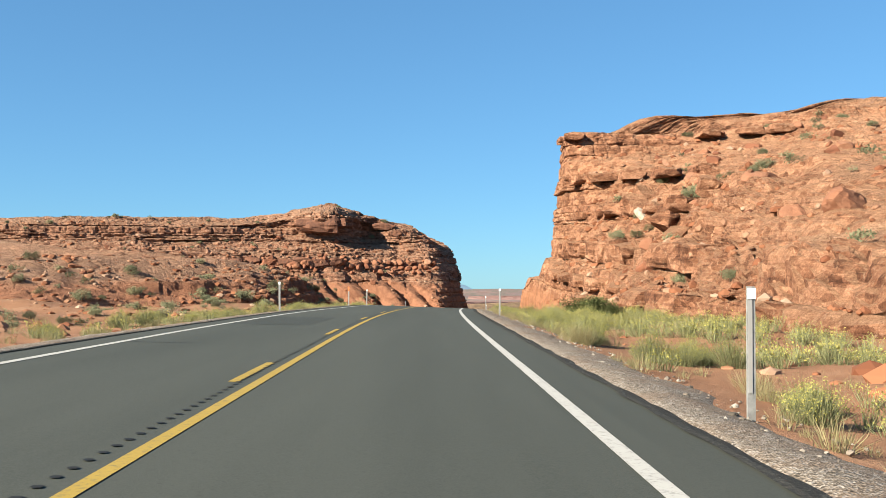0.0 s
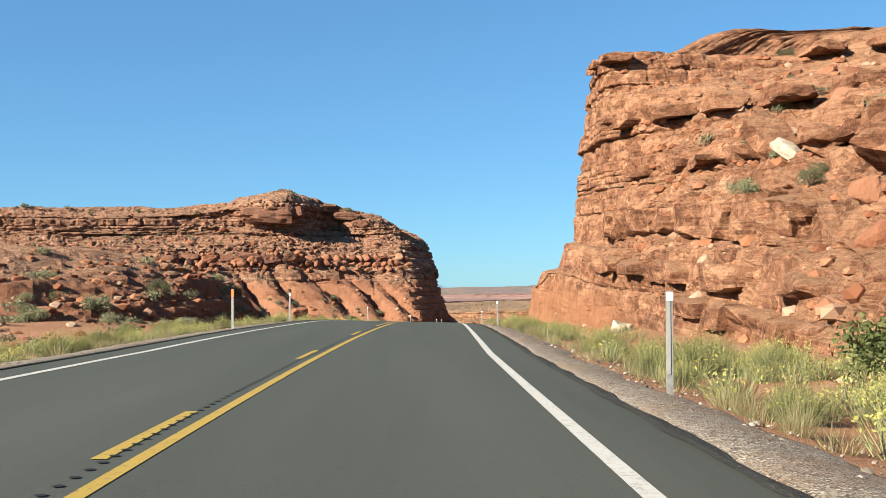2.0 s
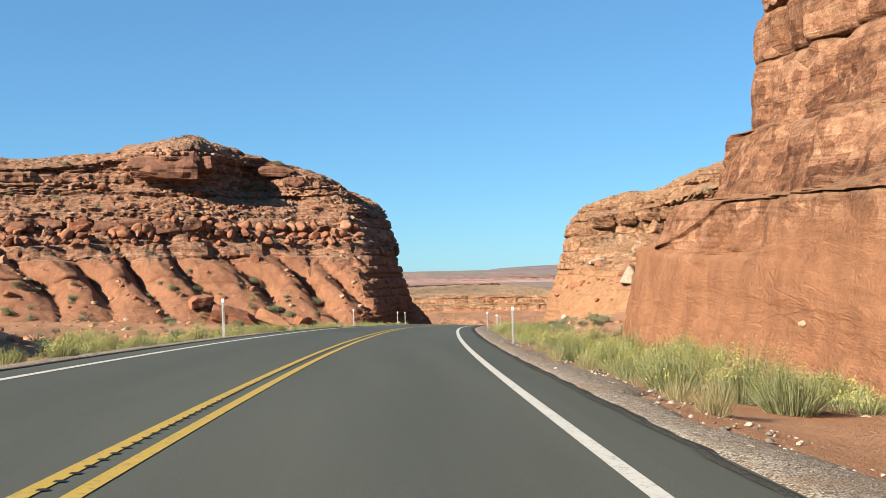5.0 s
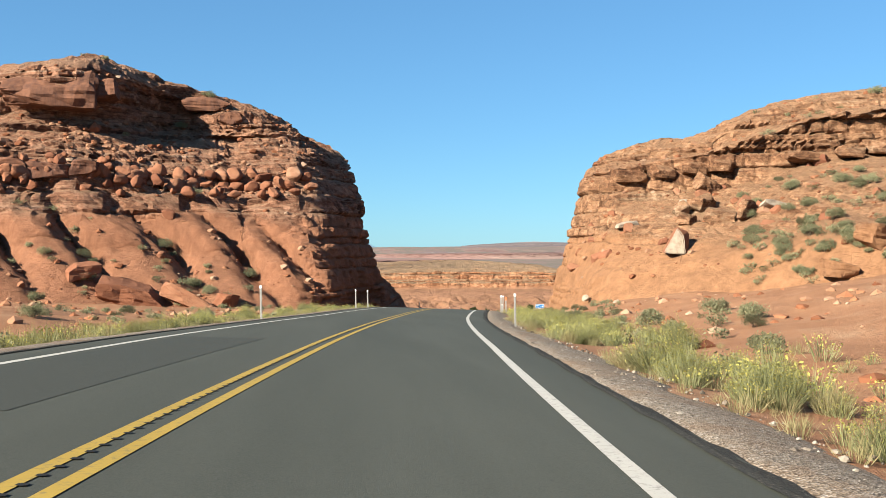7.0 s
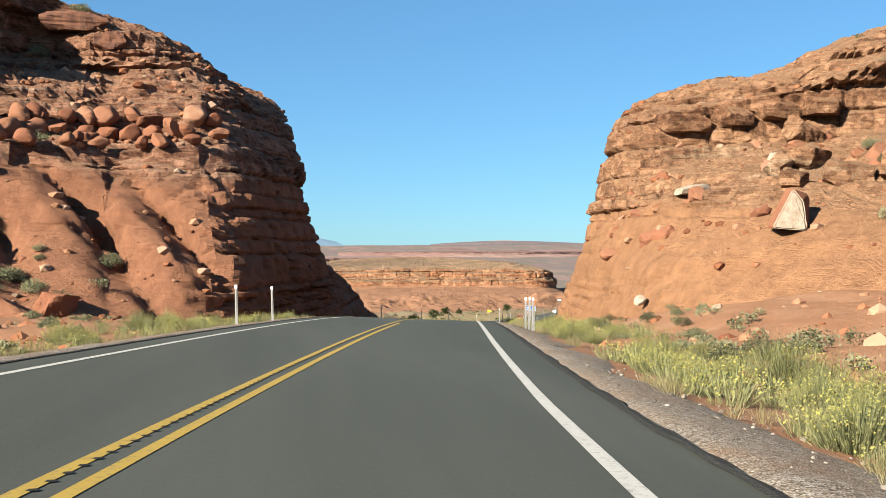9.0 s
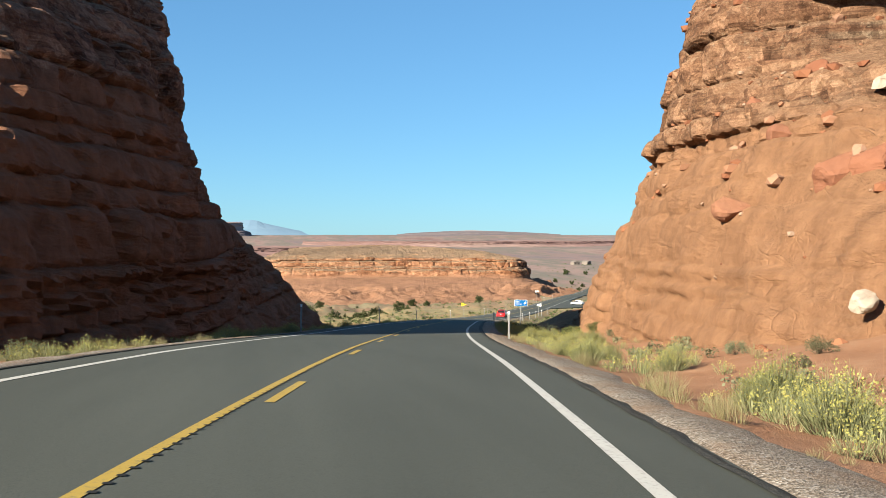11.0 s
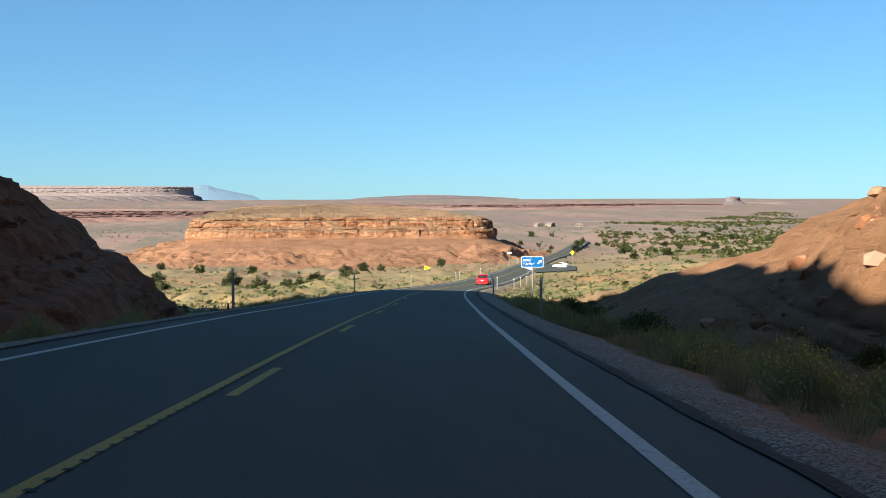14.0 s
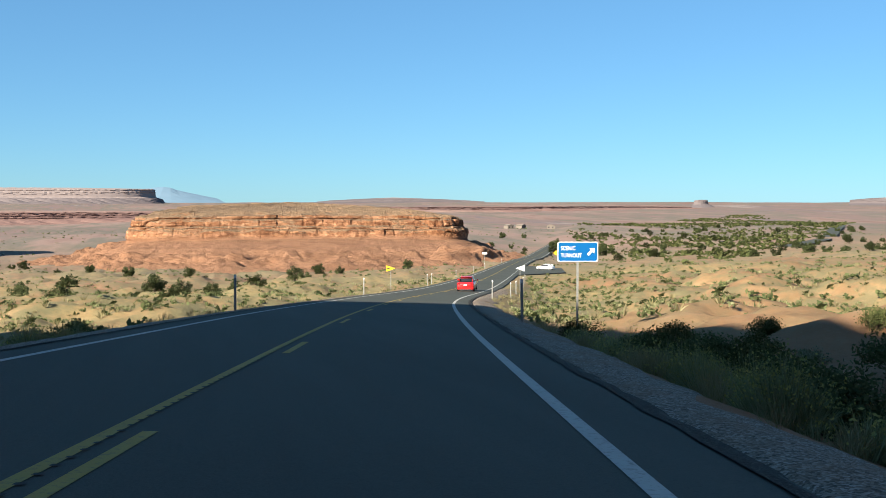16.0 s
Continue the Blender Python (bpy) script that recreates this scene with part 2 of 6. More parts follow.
def worley(p, seed=0):
    """Nearest and second distance to scattered cells, and the nearest cell's random value."""
    f = np.floor(p)
    d1 = np.full(len(p), 9.0)
    d2 = d1.copy()
    cid = np.zeros(len(p))
    for a in (-1, 0, 1):
        for b in (-1, 0, 1):
            for c in (-1, 0, 1):
                i, j, k = f[:, 0] + a, f[:, 1] + b, f[:, 2] + c
                q = np.stack([i + hash01(i, j, k, seed), j + hash01(i, j, k, seed + 7), k + hash01(i, j, k, seed + 13)], -1)
                d = np.linalg.norm(p - q, axis=1)
                near = d < d1
                d2 = np.where(near, d1, np.minimum(d2, d))
                cid = np.where(near, hash01(i, j, k, seed + 29), cid)
                d1 = np.where(near, d, d1)
    return d1, d2, cid


def spline(pts, n=None, step=None):
    """Catmull-Rom through pts, as dense points and the control parameter of each."""
    p = np.array(pts, float)
    p = np.vstack([2 * p[0] - p[1], p, 2 * p[-1] - p[-2]])
    m = len(pts) - 1
    u = np.linspace(0, m, n)
    i = np.minimum(u.astype(int), m - 1)
    t = (u - i)[:, None]
    a, b, c, d = p[i], p[i + 1], p[i + 2], p[i + 3]
    return 0.5 * ((2 * b) + (-a + c) * t + (2 * a - 5 * b + 4 * c - d) * t * t + (-a + 3 * b - 3 * c + d) * t ** 3), u


# ---- the road's line: centre of the two yellow lines ----
ROAD = [(-1.2, -90, 0.1), (-1.6, -45, 0.1), (-2.15, 0, 0), (-2.65, 40, -0.07), (-2.02, 79.9, -0.68), (-0.4, 128.7, -2.39), (3.88, 178.9, -4.81), (10.68, 228.4, -7.55),
        (17.0, 267.9, -10.77), (22.7, 297.2, -13.1), (26.8, 316.8, -14.77), (33.9, 349.8, -17.4), (43.6, 387, -20.5), (59.5, 432, -23.8), (87, 511, -28.4),
        (122.5, 612, -33.4), (157, 704, -37.4), (186, 771, -39.5), (262, 950, -41.5)]
_r, _ = spline(ROAD, 6000)
_d = np.concatenate([[0], np.cumsum(np.linalg.norm(np.diff(_r[:, :2], axis=0), axis=1))])
RS = np.arange(0, _d[-1], 0.5)
RP = np.stack([np.interp(RS, _d, _r[:, i]) for i in range(3)], -1)
_k = np.ones(41) / 41
RP[20:-20] = np.stack([np.convolve(RP[:, i], _k, "valid") for i in range(3)], -1)
# the road leans into its long right-hand bend: lift, shift and bank by y
_by = [-40, 12, 32, 62, 92, 141, 161, 191, 240, 270, 289, 309, 340, 400]
RP[:, 2] += np.interp(RP[:, 1], _by, [0.06, 0.084, 0.058, 0.045, 0.225, 0.145, 0.15, 0.04, 0.11, 0.075, 0.045, 0.07, 0.02, 0])
RP[:, 0] += np.interp(RP[:, 1], _by, [-0.03, -0.013, -0.063, -0.09, 0.175, 0.154, 0.15, 0.0, 0.17, 0.07, -0.025, -0.04, 0, 0])
BANK = np.interp(RP[:, 1], _by, [-0.02, -0.03, -0.02, -0.024, -0.039, -0.036, -0.032, -0.027, -0.037, -0.023, -0.0165, -0.0235, -0.012, -0.005])
RT = np.gradient(RP[:, :2], axis=0)
RT /= np.linalg.norm(RT, axis=1)[:, None]
RN = np.stack([RT[:, 1], -RT[:, 0]], -1)  # to the right
Y0 = float(np.interp(0.0, RP[:, 1], RS))  # the station at y = 0


def station(y):
    return float(np.interp(y, RP[:, 1], RS))


def on_road(s, o, dz=0.0):
    """The place at station s, o metres right of the centre."""
    x, y, z = (np.interp(s, RS, RP[:, i]) for i in range(3))
    nx, ny = np.interp(s, RS, RN[:, 0]), np.interp(s, RS, RN[:, 1])
    lean = np.interp(s, RS, BANK) * min(max(o, -6.0), 6.0)
    return Vector((float(x + nx * o), float(y + ny * o), float(z + dz + lean)))


def heading(s):
    return math.degrees(math.atan2(-np.interp(s, RS, RT[:, 0]), np.interp(s, RS, RT[:, 1])))


def nearest(xy):
    """Station, offset and road height of the road's nearest point."""
    out = np.empty((len(xy), 3))
    coarse = RP[::8, :2]
    for a in range(0, len(xy), 4000):
        q = xy[a:a + 4000]
        i = np.argmin(((q[:, None, :] - coarse[None]) ** 2).sum(-1), 1) * 8
        along = ((q - RP[i, :2]) * RT[i]).sum(1)
        j = np.clip(i + np.round(along / 0.5).astype(int), 0, len(RS) - 1)
        d = q - RP[j, :2]
        out[a:a + 4000] = np.stack([RS[j], (d * RN[j]).sum(1), RP[j, 2]], -1)
        far = np.hypot(d[:, 0], d[:, 1]) > np.abs(out[a:a + 4000, 1]) + 1.0
        out[a:a + 4000, 1] = np.where(far, np.sign(out[a:a + 4000, 1] + 1e-9) * np.hypot(d[:, 0], d[:, 1]), out[a:a + 4000, 1])
    return out


def ground_height(xy):
    """The ground's height at points (n, 2)."""
    xy = np.asarray(xy, float)
    s, o, zr = nearest(xy).T
    zr = zr + np.interp(s, RS, BANK) * np.clip(o, -6, 6)
    x, y = xy.T
    a = np.abs(o)
    p3 = np.stack([x, y, np.zeros_like(x)], -1)
    bumps = 0.5 * fbm(p3 / 9.0, 3, 3) + 0.12 * fbm(p3 / 1.6, 3, 9)
    left, right = o < 0, o > 0
    near_part = np.clip((330 - y) / 60, 0, 1)
    rise_r = np.clip(o - 8, 0, 40) * 0.115 * near_part * np.clip((y - 130) / 40, 0, 1)
    rise_l = np.clip(-o - 12, 0, 60) * 0.03 * near_part
    far = 1 - near_part
    tilt = far * np.where(right, np.clip(o - 6, 0, 200) * 0.035, -np.clip(-o - 6, 0, 60) * 0.06)
    ridge = (1 - np.abs(fbm(p3 / 34.0, 3, 33))) * 1.6 * far * np.clip((a - 14) / 20, 0, 1)
    wild = zr - 1.0 * far - 0.55 + ridge + rise_r + rise_l + tilt + bumps * np.clip((a - 7) / 8, 0, 1) * (1 + 1.2 * far)
    plain = -42.0 + 2.5 * fbm(p3 / 220.0, 3, 21) + np.clip((y - 1500) / 3500, 0, 1) * 20
    away = np.clip((np.maximum(np.where(right, a - 520, a - 150), y - np.where(right & (a > 40), 1100, 720))) / 250, 0, 1)
    away = np.maximum(away, np.clip((y - 1250) / 200, 0, 1))
    away = away * away * (3 - 2 * away)
    wild = wild * (1 - away) + plain * away
    verge = np.interp(a, [0, 4.3, 4.75, 5.2, 6.6, 9.0], [-0.35, -0.35, -0.09, -0.09, -0.30, -0.55])
    side = np.clip((a - 6.0) / 4.0, 0, 1)
    h = (zr + verge) * (1 - side) + wild * side
    # the paved turnout
    apron = np.clip((o - 4) / 2, 0, 1) * np.clip((34 - o) / 14, 0, 1) * np.clip((y - 470) / 35, 0, 1) * np.clip((660 - y) / 35, 0, 1)
    return h * (1 - apron) + (zr - 0.28) * apron


def gz(x, y):
    return float(ground_height(np.array([[x, y]]))[0])


# ---- mesh helpers ----
def mesh_from(name, verts, faces, mat, smooth=True):
    me = bpy.data.meshes.new(name)
    verts = np.asarray(verts, np.float32)
    if isinstance(faces, np.ndarray):
        n, c = faces.shape
        me.vertices.add(len(verts))
        me.vertices.foreach_set("co", verts.ravel())
        me.loops.add(n * c)
        me.loops.foreach_set("vertex_index", faces.ravel().astype(np.int32))
        me.polygons.add(n)
        me.polygons.foreach_set("loop_start", np.arange(0, n * c, c, dtype=np.int32))
        me.update(calc_edges=True)
    else:
        me.from_pydata([tuple(v) for v in verts], [], faces)
    me.validate()
    me.polygons.foreach_set("use_smooth", np.full(len(me.polygons), smooth))
    me.materials.append(mat)
    me.update()
    return me


def grid_faces(r, c):
    i = np.arange(r - 1)[:, None] * c + np.arange(c - 1)[None]
    return np.stack([i, i + 1, i + c + 1, i + c], -1).reshape(-1, 4)


def part(name, bm, material, parent, label=""):
    me = bpy.data.meshes.new(name)
    bm.to_mesh(me)
    bm.free()
    me.materials.append(material)
    ob = new(name, me)
    ob.parent = parent
    if label:
        tagged(ob, label)
    return ob


def thing(name, at, label, category, group="", rz=0.0):
    ob = new(name)
    ob.matrix_world = pose(*at, 0, 0, rz)
    return tagged(ob, label, category, group)


def box(bm, x0, x1, y0, y1, z0, z1, bevel=0.0):
    r = bmesh.ops.create_cube(bm, size=1.0)["verts"]
    for v in r:
        v.co = Vector(((x0 + x1) / 2 + v.co.x * (x1 - x0), (y0 + y1) / 2 + v.co.y * (y1 - y0), (z0 + z1) / 2 + v.co.z * (z1 - z0)))
    if bevel:
        es = list({e for v in r for e in v.link_edges})
        bmesh.ops.bevel(bm, geom=es, offset=bevel, segments=2, affect="EDGES")
    return bm


def solid(x0, x1, y0, y1, z0, z1, bevel=0.0):
    return box(bmesh.new(), x0, x1, y0, y1, z0, z1, bevel)


# ---- ground ----
def axis(lo, hi, fine, far_lo, far_hi, grow):
    mid = list(np.arange(lo, hi, fine))
    a, st = lo, fine
    pre = []
    while a > far_lo:
        st *= grow
        a -= st
        pre.append(max(a, far_lo))
    b, st = mid[-1], fine
    post = []
    while b < far_hi:
        st *= grow
        b += st
        post.append(min(b, far_hi))
    return np.array(pre[::-1] + mid + post)


gx = axis(-45, 100, 1.0, -4800, 4800, 1.09)
gy = axis(-20, 420, 1.1, -900, 4950, 1.03)
GX, GY = np.meshgrid(gx, gy)
gxy = np.stack([GX.ravel(), GY.ravel()], -1)
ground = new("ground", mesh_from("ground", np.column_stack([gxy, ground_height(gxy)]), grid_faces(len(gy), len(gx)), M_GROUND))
tagged(ground, "red sandy desert ground with dry grass and sage", "ground", kind="structure")


# ---- road ----
def ribbon(name, s0, s1, offs, zs, mat, step=1.0):
    ss = np.append(np.arange(s0, s1, step), s1)
    V = []
    for s in ss:
        for o, z in zip(offs, zs):
            V.append(on_road(s, o, z))
    return mesh_from(name, np.array([tuple(v) for v in V]), grid_faces(len(ss), len(offs))[:, ::-1].copy(), mat, False)


ROAD_END = station(945)
road = new("road", ribbon("road", 0, ROAD_END, [-4.74, -4.64, -4.0, 0, 4.0, 4.64, 4.74], [-0.3, -0.02, 0, 0, 0, -0.02, -0.3], M_ASPHALT))
tagged(road, "two-lane grey asphalt road with painted lines", "road", kind="structure")


def crown(o):
    """Height of the paint over the asphalt."""
    return 0.006


def line(name, s0, s1, o, w, mat, label):
    ob = new(name, ribbon(name, s0, s1, [o - w / 2, o + w / 2], [crown(o - w / 2), crown(o + w / 2)], mat))
    return tagged(ob, label, "road marking", kind="structure")


line("edge_line", 0, ROAD_END, 3.66, 0.15, M_WHITE, "solid white edge line on the asphalt")
line("edge_line", 0, ROAD_END, -3.66, 0.15, M_WHITE, "solid white edge line on the asphalt")
for side in (-1, 1):
    ss = np.arange(station(-30), station(430), 0.35)
    wob = fbm(np.stack([ss / 0.9, ss * 0 + 3 * side, ss * 0], -1), 3, 61)
    inner, outer = 4.46 + 0.03 * wob, 4.80 + 0.045 * fbm(np.stack([ss / 0.6, ss * 0 + 9 * side, ss * 0], -1), 3, 62)
    EP = np.array([[tuple(on_road(q, side * o, z)) for o, z in ((a, 0.002), (a + 0.08, 0.004), (b - 0.12, -0.03), (b, -0.13))] for q, a, b in zip(ss, inner, outer)])
    fc = grid_faces(len(ss), 4)
    edge = new("asphalt_edge", mesh_from("asphalt_edge", EP.reshape(-1, 3), fc[:, ::-1].copy() if side > 0 else fc, M_EDGE, False))
    tagged(edge, "rough dark crumbling edge of the asphalt", "road edge", kind="structure")
M_PATCH = Mat("darker_asphalt_patch", 0.8)
M_PATCH.color(M_PATCH.ramp(M_PATCH.noise(50.0, 3, 0.7), [(0.35, (0.032, 0.036, 0.031)), (0.7, (0.056, 0.058, 0.050))])).bump(M_PATCH.noise(45.0, 3, 0.8), 0.4, 0.01)
M_PATCH = M_PATCH.m
# first: dark repair seal; second: shade on the left lane, painted as a patch
for y0, y1, o0, o1 in ((29.5, 37.5, -3.45, -1.2), (148.0, 162.0, -3.4, -1.5)):
    patch = ribbon("asphalt_patch", station(y0), station(y1), [o0, o1], [0.004, 0.004], M_PATCH)
    tagged(new("asphalt_patch", patch), "darker rectangular patch in the asphalt, for a repair and for shade", "asphalt patch", kind="structure")
for y0, o0, o1 in ((19.6, -3.5, -2.3), (149.5, -3.4, -2.7), (44.0, -3.5, -2.4)):
    seam = ribbon("tar_seam", station(y0), station(y0) + 0.06, [o0, (o0 + o1) / 2, o1], [0.007, 0.007, 0.007], M_RUMBLE)
    tagged(new("tar_seam", seam), "thin black tar seam across the asphalt", "tar seam", kind="structure")
SOLID_R = station(222)
line("centre_line", 0, SOLID_R, 0.15, 0.125, M_YELLOW, "solid yellow centre line, worn")
line("centre_line", station(82), ROAD_END, -0.15, 0.125, M_YELLOW, "solid yellow centre line, worn")
for i in range(-7, 6):
    s = station(12.2) + i * 11.85
    line("centre_dash", s, s + 3.05, -0.15, 0.125, M_YELLOW, "yellow dash of the broken centre line")
for i in range(-1, 30):
    s = station(241.8) + i * 11.6
    line("centre_dash", s, s + 3.05, 0.15, 0.125, M_YELLOW, "yellow dash of the broken centre line")


def rumble():
    V, Fc = [], []
    for s in np.arange(station(-10), station(340), 0.30):
        o = -0.08 + 0.008 * math.sin(s * 0.7)
        n = len(V)
        for ds, do in ((-0.03, -0.035), (-0.045, 0), (-0.03, 0.035), (0.03, 0.035), (0.045, 0), (0.03, -0.035)):
            V.append(on_road(s + ds, o + do - 0.0, crown(0.1) + 0.003))
        Fc.append(tuple(range(n, n + 6)))
    return mesh_from("rumble_strip", np.array([tuple(v) for v in V]), Fc, M_RUMBLE, False)


tagged(new("rumble_strip", rumble()), "milled dark grooves between the yellow lines", "rumble strip", kind="stuff")
for side, nm in ((1, "gravel_shoulder"), (-1, "gravel_shoulder")):
    ss = np.arange(station(-30), station(430), 0.5)
    cols = 9
    P = np.empty((len(ss), cols, 3))
    for c in range(cols):
        f = c / (cols - 1)
        edge = 6.1 + 0.5 * fbm(np.stack([ss / 3.0, ss * 0 + side, ss * 0], -1), 3, 5)
        o = side * (4.6 + (edge - 4.6) * f)
        for i, s in enumerate(ss):
            P[i, c] = on_road(s, o[i])
    zz = ground_height(P[:, :, :2].reshape(-1, 2)).reshape(len(ss), cols) + np.array([0.05, 0.05, 0.05, 0.05, 0.045, 0.04, 0.03, 0.01, -0.06])
    P[:, :, 2] = zz + 0.02 * fbm(P.reshape(-1, 3) * 2.5, 2, 8).reshape(len(ss), cols)
    fc = grid_faces(len(ss), cols)
    sh = new(nm, mesh_from(nm, P.reshape(-1, 3), fc[:, ::-1].copy() if side > 0 else fc, M_GRAVEL))
    tagged(sh, "strip of pale loose gravel beside the asphalt", "gravel", kind="structure")


# ---- rock masses ----
_rs = np.random.RandomState(5)
_edges = np.concatenate([[-60], -60 + np.cumsum(_rs.choice([0.35, 0.55, 0.8, 1.2, 1.8, 2.5], 140, p=[0.24, 0.2, 0.18, 0.16, 0.13, 0.09]))])
_hard = _rs.uniform(-1, 1, len(_edges))


def strata(p, seed):
    """Ledge height in about -1..1 by bed, with broken edges along each bed."""
    z = p[:, 2] + 0.3 * fbm(p * [1 / 28, 1 / 28, 0.0], 2, seed)
    i = np.clip(np.searchsorted(_edges, z) - 1, 0, len(_edges) - 2)
    f = (z - _edges[i]) / (_edges[i + 1] - _edges[i])
    side = vnoise(np.stack([p[:, 0] / 3.2, p[:, 1] / 3.2, i * 7.7], -1), seed + 3)
    block = worley(np.stack([p[:, 0] / 3.3, p[:, 1] / 3.3, i * 3.3], -1), seed + 4)
    body = 1 - np.abs(2 * f - 1) ** 7
    return _hard[i] * 0.85 + 0.22 * side + 0.95 * (block[2] - 0.5) - 0.8 * (1 - body) - 0.5 * np.clip(1 - (block[1] - block[0]) * 6, 0, 1)


def rock_mass(name, toe, crest, centre, profiles, kinds, mat, label, du=0.4, dv=0.32, amp=0.8, bumps=(), mounds=0.0, clay=-99.0, clay_front=0.0, terrace=1.0, rough=0.5, calm=0.0, dip=0.0, heap=0.0, grain=1.0, seed=1, back=26, front=99, bands=(("lower_slope", 0.42), ("rubble_slope", 0.78), ("cap_ledge", 2.0))):
    """A rock mass lofted from its toe line to its crest line and back to its middle. profiles: two (setback, height) tables, mixed by kinds (0..1 per station)."""
    n = int(sum(math.dist(a[:2], b[:2]) for a, b in zip(toe, toe[1:])) / du)
    n0, u = spline(toe, 4000)
    d = np.concatenate([[0], np.cumsum(0.5 * np.linalg.norm(np.diff(n0, axis=0), axis=1) + 0.5 * np.linalg.norm(np.diff(spline(crest, 4000)[0], axis=0), axis=1))])
    rate = np.where(u[1:] > front, 0.2, 1.0)
    d = np.concatenate([[0], np.cumsum(np.diff(d) * rate)])
    n = int(d[-1] / du)
    nf = int(np.interp(front, u, d) / du)
    uu = np.interp(np.linspace(0, d[-1], n), d, u)
    t = np.stack([np.interp(uu, u, n0[:, i]) for i in range(3)], -1)
    c0 = spline(crest, 4000)[0]
    c = np.stack([np.interp(uu, u, c0[:, i]) for i in range(3)], -1)
    t[:, 2] = ground_height(t[:, :2]) - 0.9
    if heap:
        t[:, 2] = np.convolve(np.pad(t[:, 2], 30, mode="edge"), np.ones(61) / 61, "valid") - 1.0
    kind = np.interp(uu, np.arange(len(kinds)), kinds)
    m = int(np.median(np.linalg.norm(c - t, axis=1)) * 1.25 / dv)
    w = np.linspace(0, 1, m)
    cols = []
    for tab in profiles:
        tab = np.array([(0, 0), *tab, (1, 1)], float)
        ln = np.concatenate([[0], np.cumsum(np.hypot(np.diff(tab[:, 0]) * 1.0, np.diff(tab[:, 1])))])
        q = w * ln[-1]
        cols.append((np.interp(q, ln, tab[:, 0]), np.interp(q, ln, tab[:, 1])))
    ka = np.minimum(kind.astype(int), len(cols) - 2)
    kf = (kind - ka)[:, None]
    CS, CH = np.array([q[0] for q in cols]), np.array([q[1] for q in cols])
    S = CS[ka] * (1 - kf) + CS[ka + 1] * kf
    H = CH[ka] * (1 - kf) + CH[ka + 1] * kf
    P = np.empty((n, m + back, 3))
    P[:, :m, :2] = t[:, None, :2] + (c - t)[:, None, :2] * S[:, :, None]
    P[:, :m, 2] = t[:, None, 2] + (c - t)[:, None, 2] * H
    P[:, :m, 2] -= 1.2 * np.clip(1 - w / 0.03, 0, 1)[None]
    fb = (np.arange(1, back + 1) / back) ** 1.5
    C = np.array(centre, float)
    P[:, m:] = c[:, None] + (C - c)[:, None] * fb[None, :, None]
    P[:, m:, 2] = c[:, None, 2] + (C[2] - c[:, None, 2]) * (fb[None] ** 0.7)
    hh = np.concatenate([H, np.ones((n, back))], 1)
    # normals of the plain form
    du_ = np.gradient(P, axis=0)
    dv_ = np.gradient(P, axis=1)
    N = np.cross(du_, dv_)
    N /= np.linalg.norm(N, axis=2)[:, :, None] + 1e-9
    if N[:, :, 2].mean() < 0:
        N = -N
    flatn = N.reshape(-1, 3)
    p = P.reshape(-1, 3)
    h = hh.reshape(-1)
    steep = np.clip(1.45 - np.abs(flatn[:, 2]), 0.3, 1)
    front = 1 - np.clip(np.repeat(kind, m + back), 0, 1) * clay_front
    soft = front * np.clip((clay + 1.5 * vnoise(p / 12.0, seed + 50) - p[:, 2] + dip * (p[:, 1] - 130)) / 1.2, 0, 1)  # 1 in the clay beds
    lean = np.zeros((len(p), 3))
    lean[:, 2] = dip * (p[:, 1] - 130)
    zb = (p[:, 2] - lean[:, 2]) / grain + 0.3 * fbm(p * [1 / 28, 1 / 28, 0.0], 2, seed)
    ib = np.clip(np.searchsorted(_edges, zb) - 1, 0, len(_edges) - 2)
    tb = _edges[ib + 1] - _edges[ib]
    fbed = (zb - _edges[ib]) / tb
    tb = tb * grain
    g = np.clip((fbed - 0.28) / 0.44, 0, 1)
    lift = tb * (g * g * (3 - 2 * g) - fbed) * (1 - soft) * terrace * np.clip(0.6 + 0.9 * vnoise(p / 7.0, seed + 71), 0, 1)
    p = p + np.stack([0 * lift, 0 * lift, lift], -1)
    horiz = flatn * [1, 1, 0.25]
    big = 1.1 * fbm(p / [7, 7, 9], 3, seed + 11)
    d1, d2, cid = worley(p / [1.9, 1.9, 1.3] + 0.25 * fbm(p / 1.5, 2, seed + 2)[:, None], seed + 20)
    e1, e2, eid = worley(p / [0.85, 0.85, 0.6], seed + 25)
    rubble = np.clip((d2 - d1) * 1.6, 0, 0.6) + 0.9 * (cid - 0.45) + 0.4 * (eid - 0.5) + 0.25 * np.clip((e2 - e1) * 2, 0, 0.5)
    rubble_zone = np.clip(0.6 + 1.3 * vnoise(p / 9.0, seed + 31), 0, 1)
    disp = (amp * strata((p - lean) / grain, seed) * steep + rough * rubble * rubble_zone * (1.25 - 0.85 * steep)) * (1 - 0.72 * soft) + big * (0.55 - 0.05 * soft)
    disp *= 1 - calm * np.clip((np.repeat(kind, m + back) - 0.6) / 0.8, 0, 1)
    disp = np.clip(disp, -1.6, 1.15)
    if heap:
        disp += heap * np.clip(1.2 - np.abs(h - 0.18) / 0.16, 0, 1) * (fbm(p / [13, 13, 9], 4, seed + 80) + 0.5 * np.abs(fbm(p / [6, 6, 9], 2, seed + 81)))
    disp += 0.16 * fbm(p / 0.9, 3, seed + 40) * (1 - 0.5 * soft)
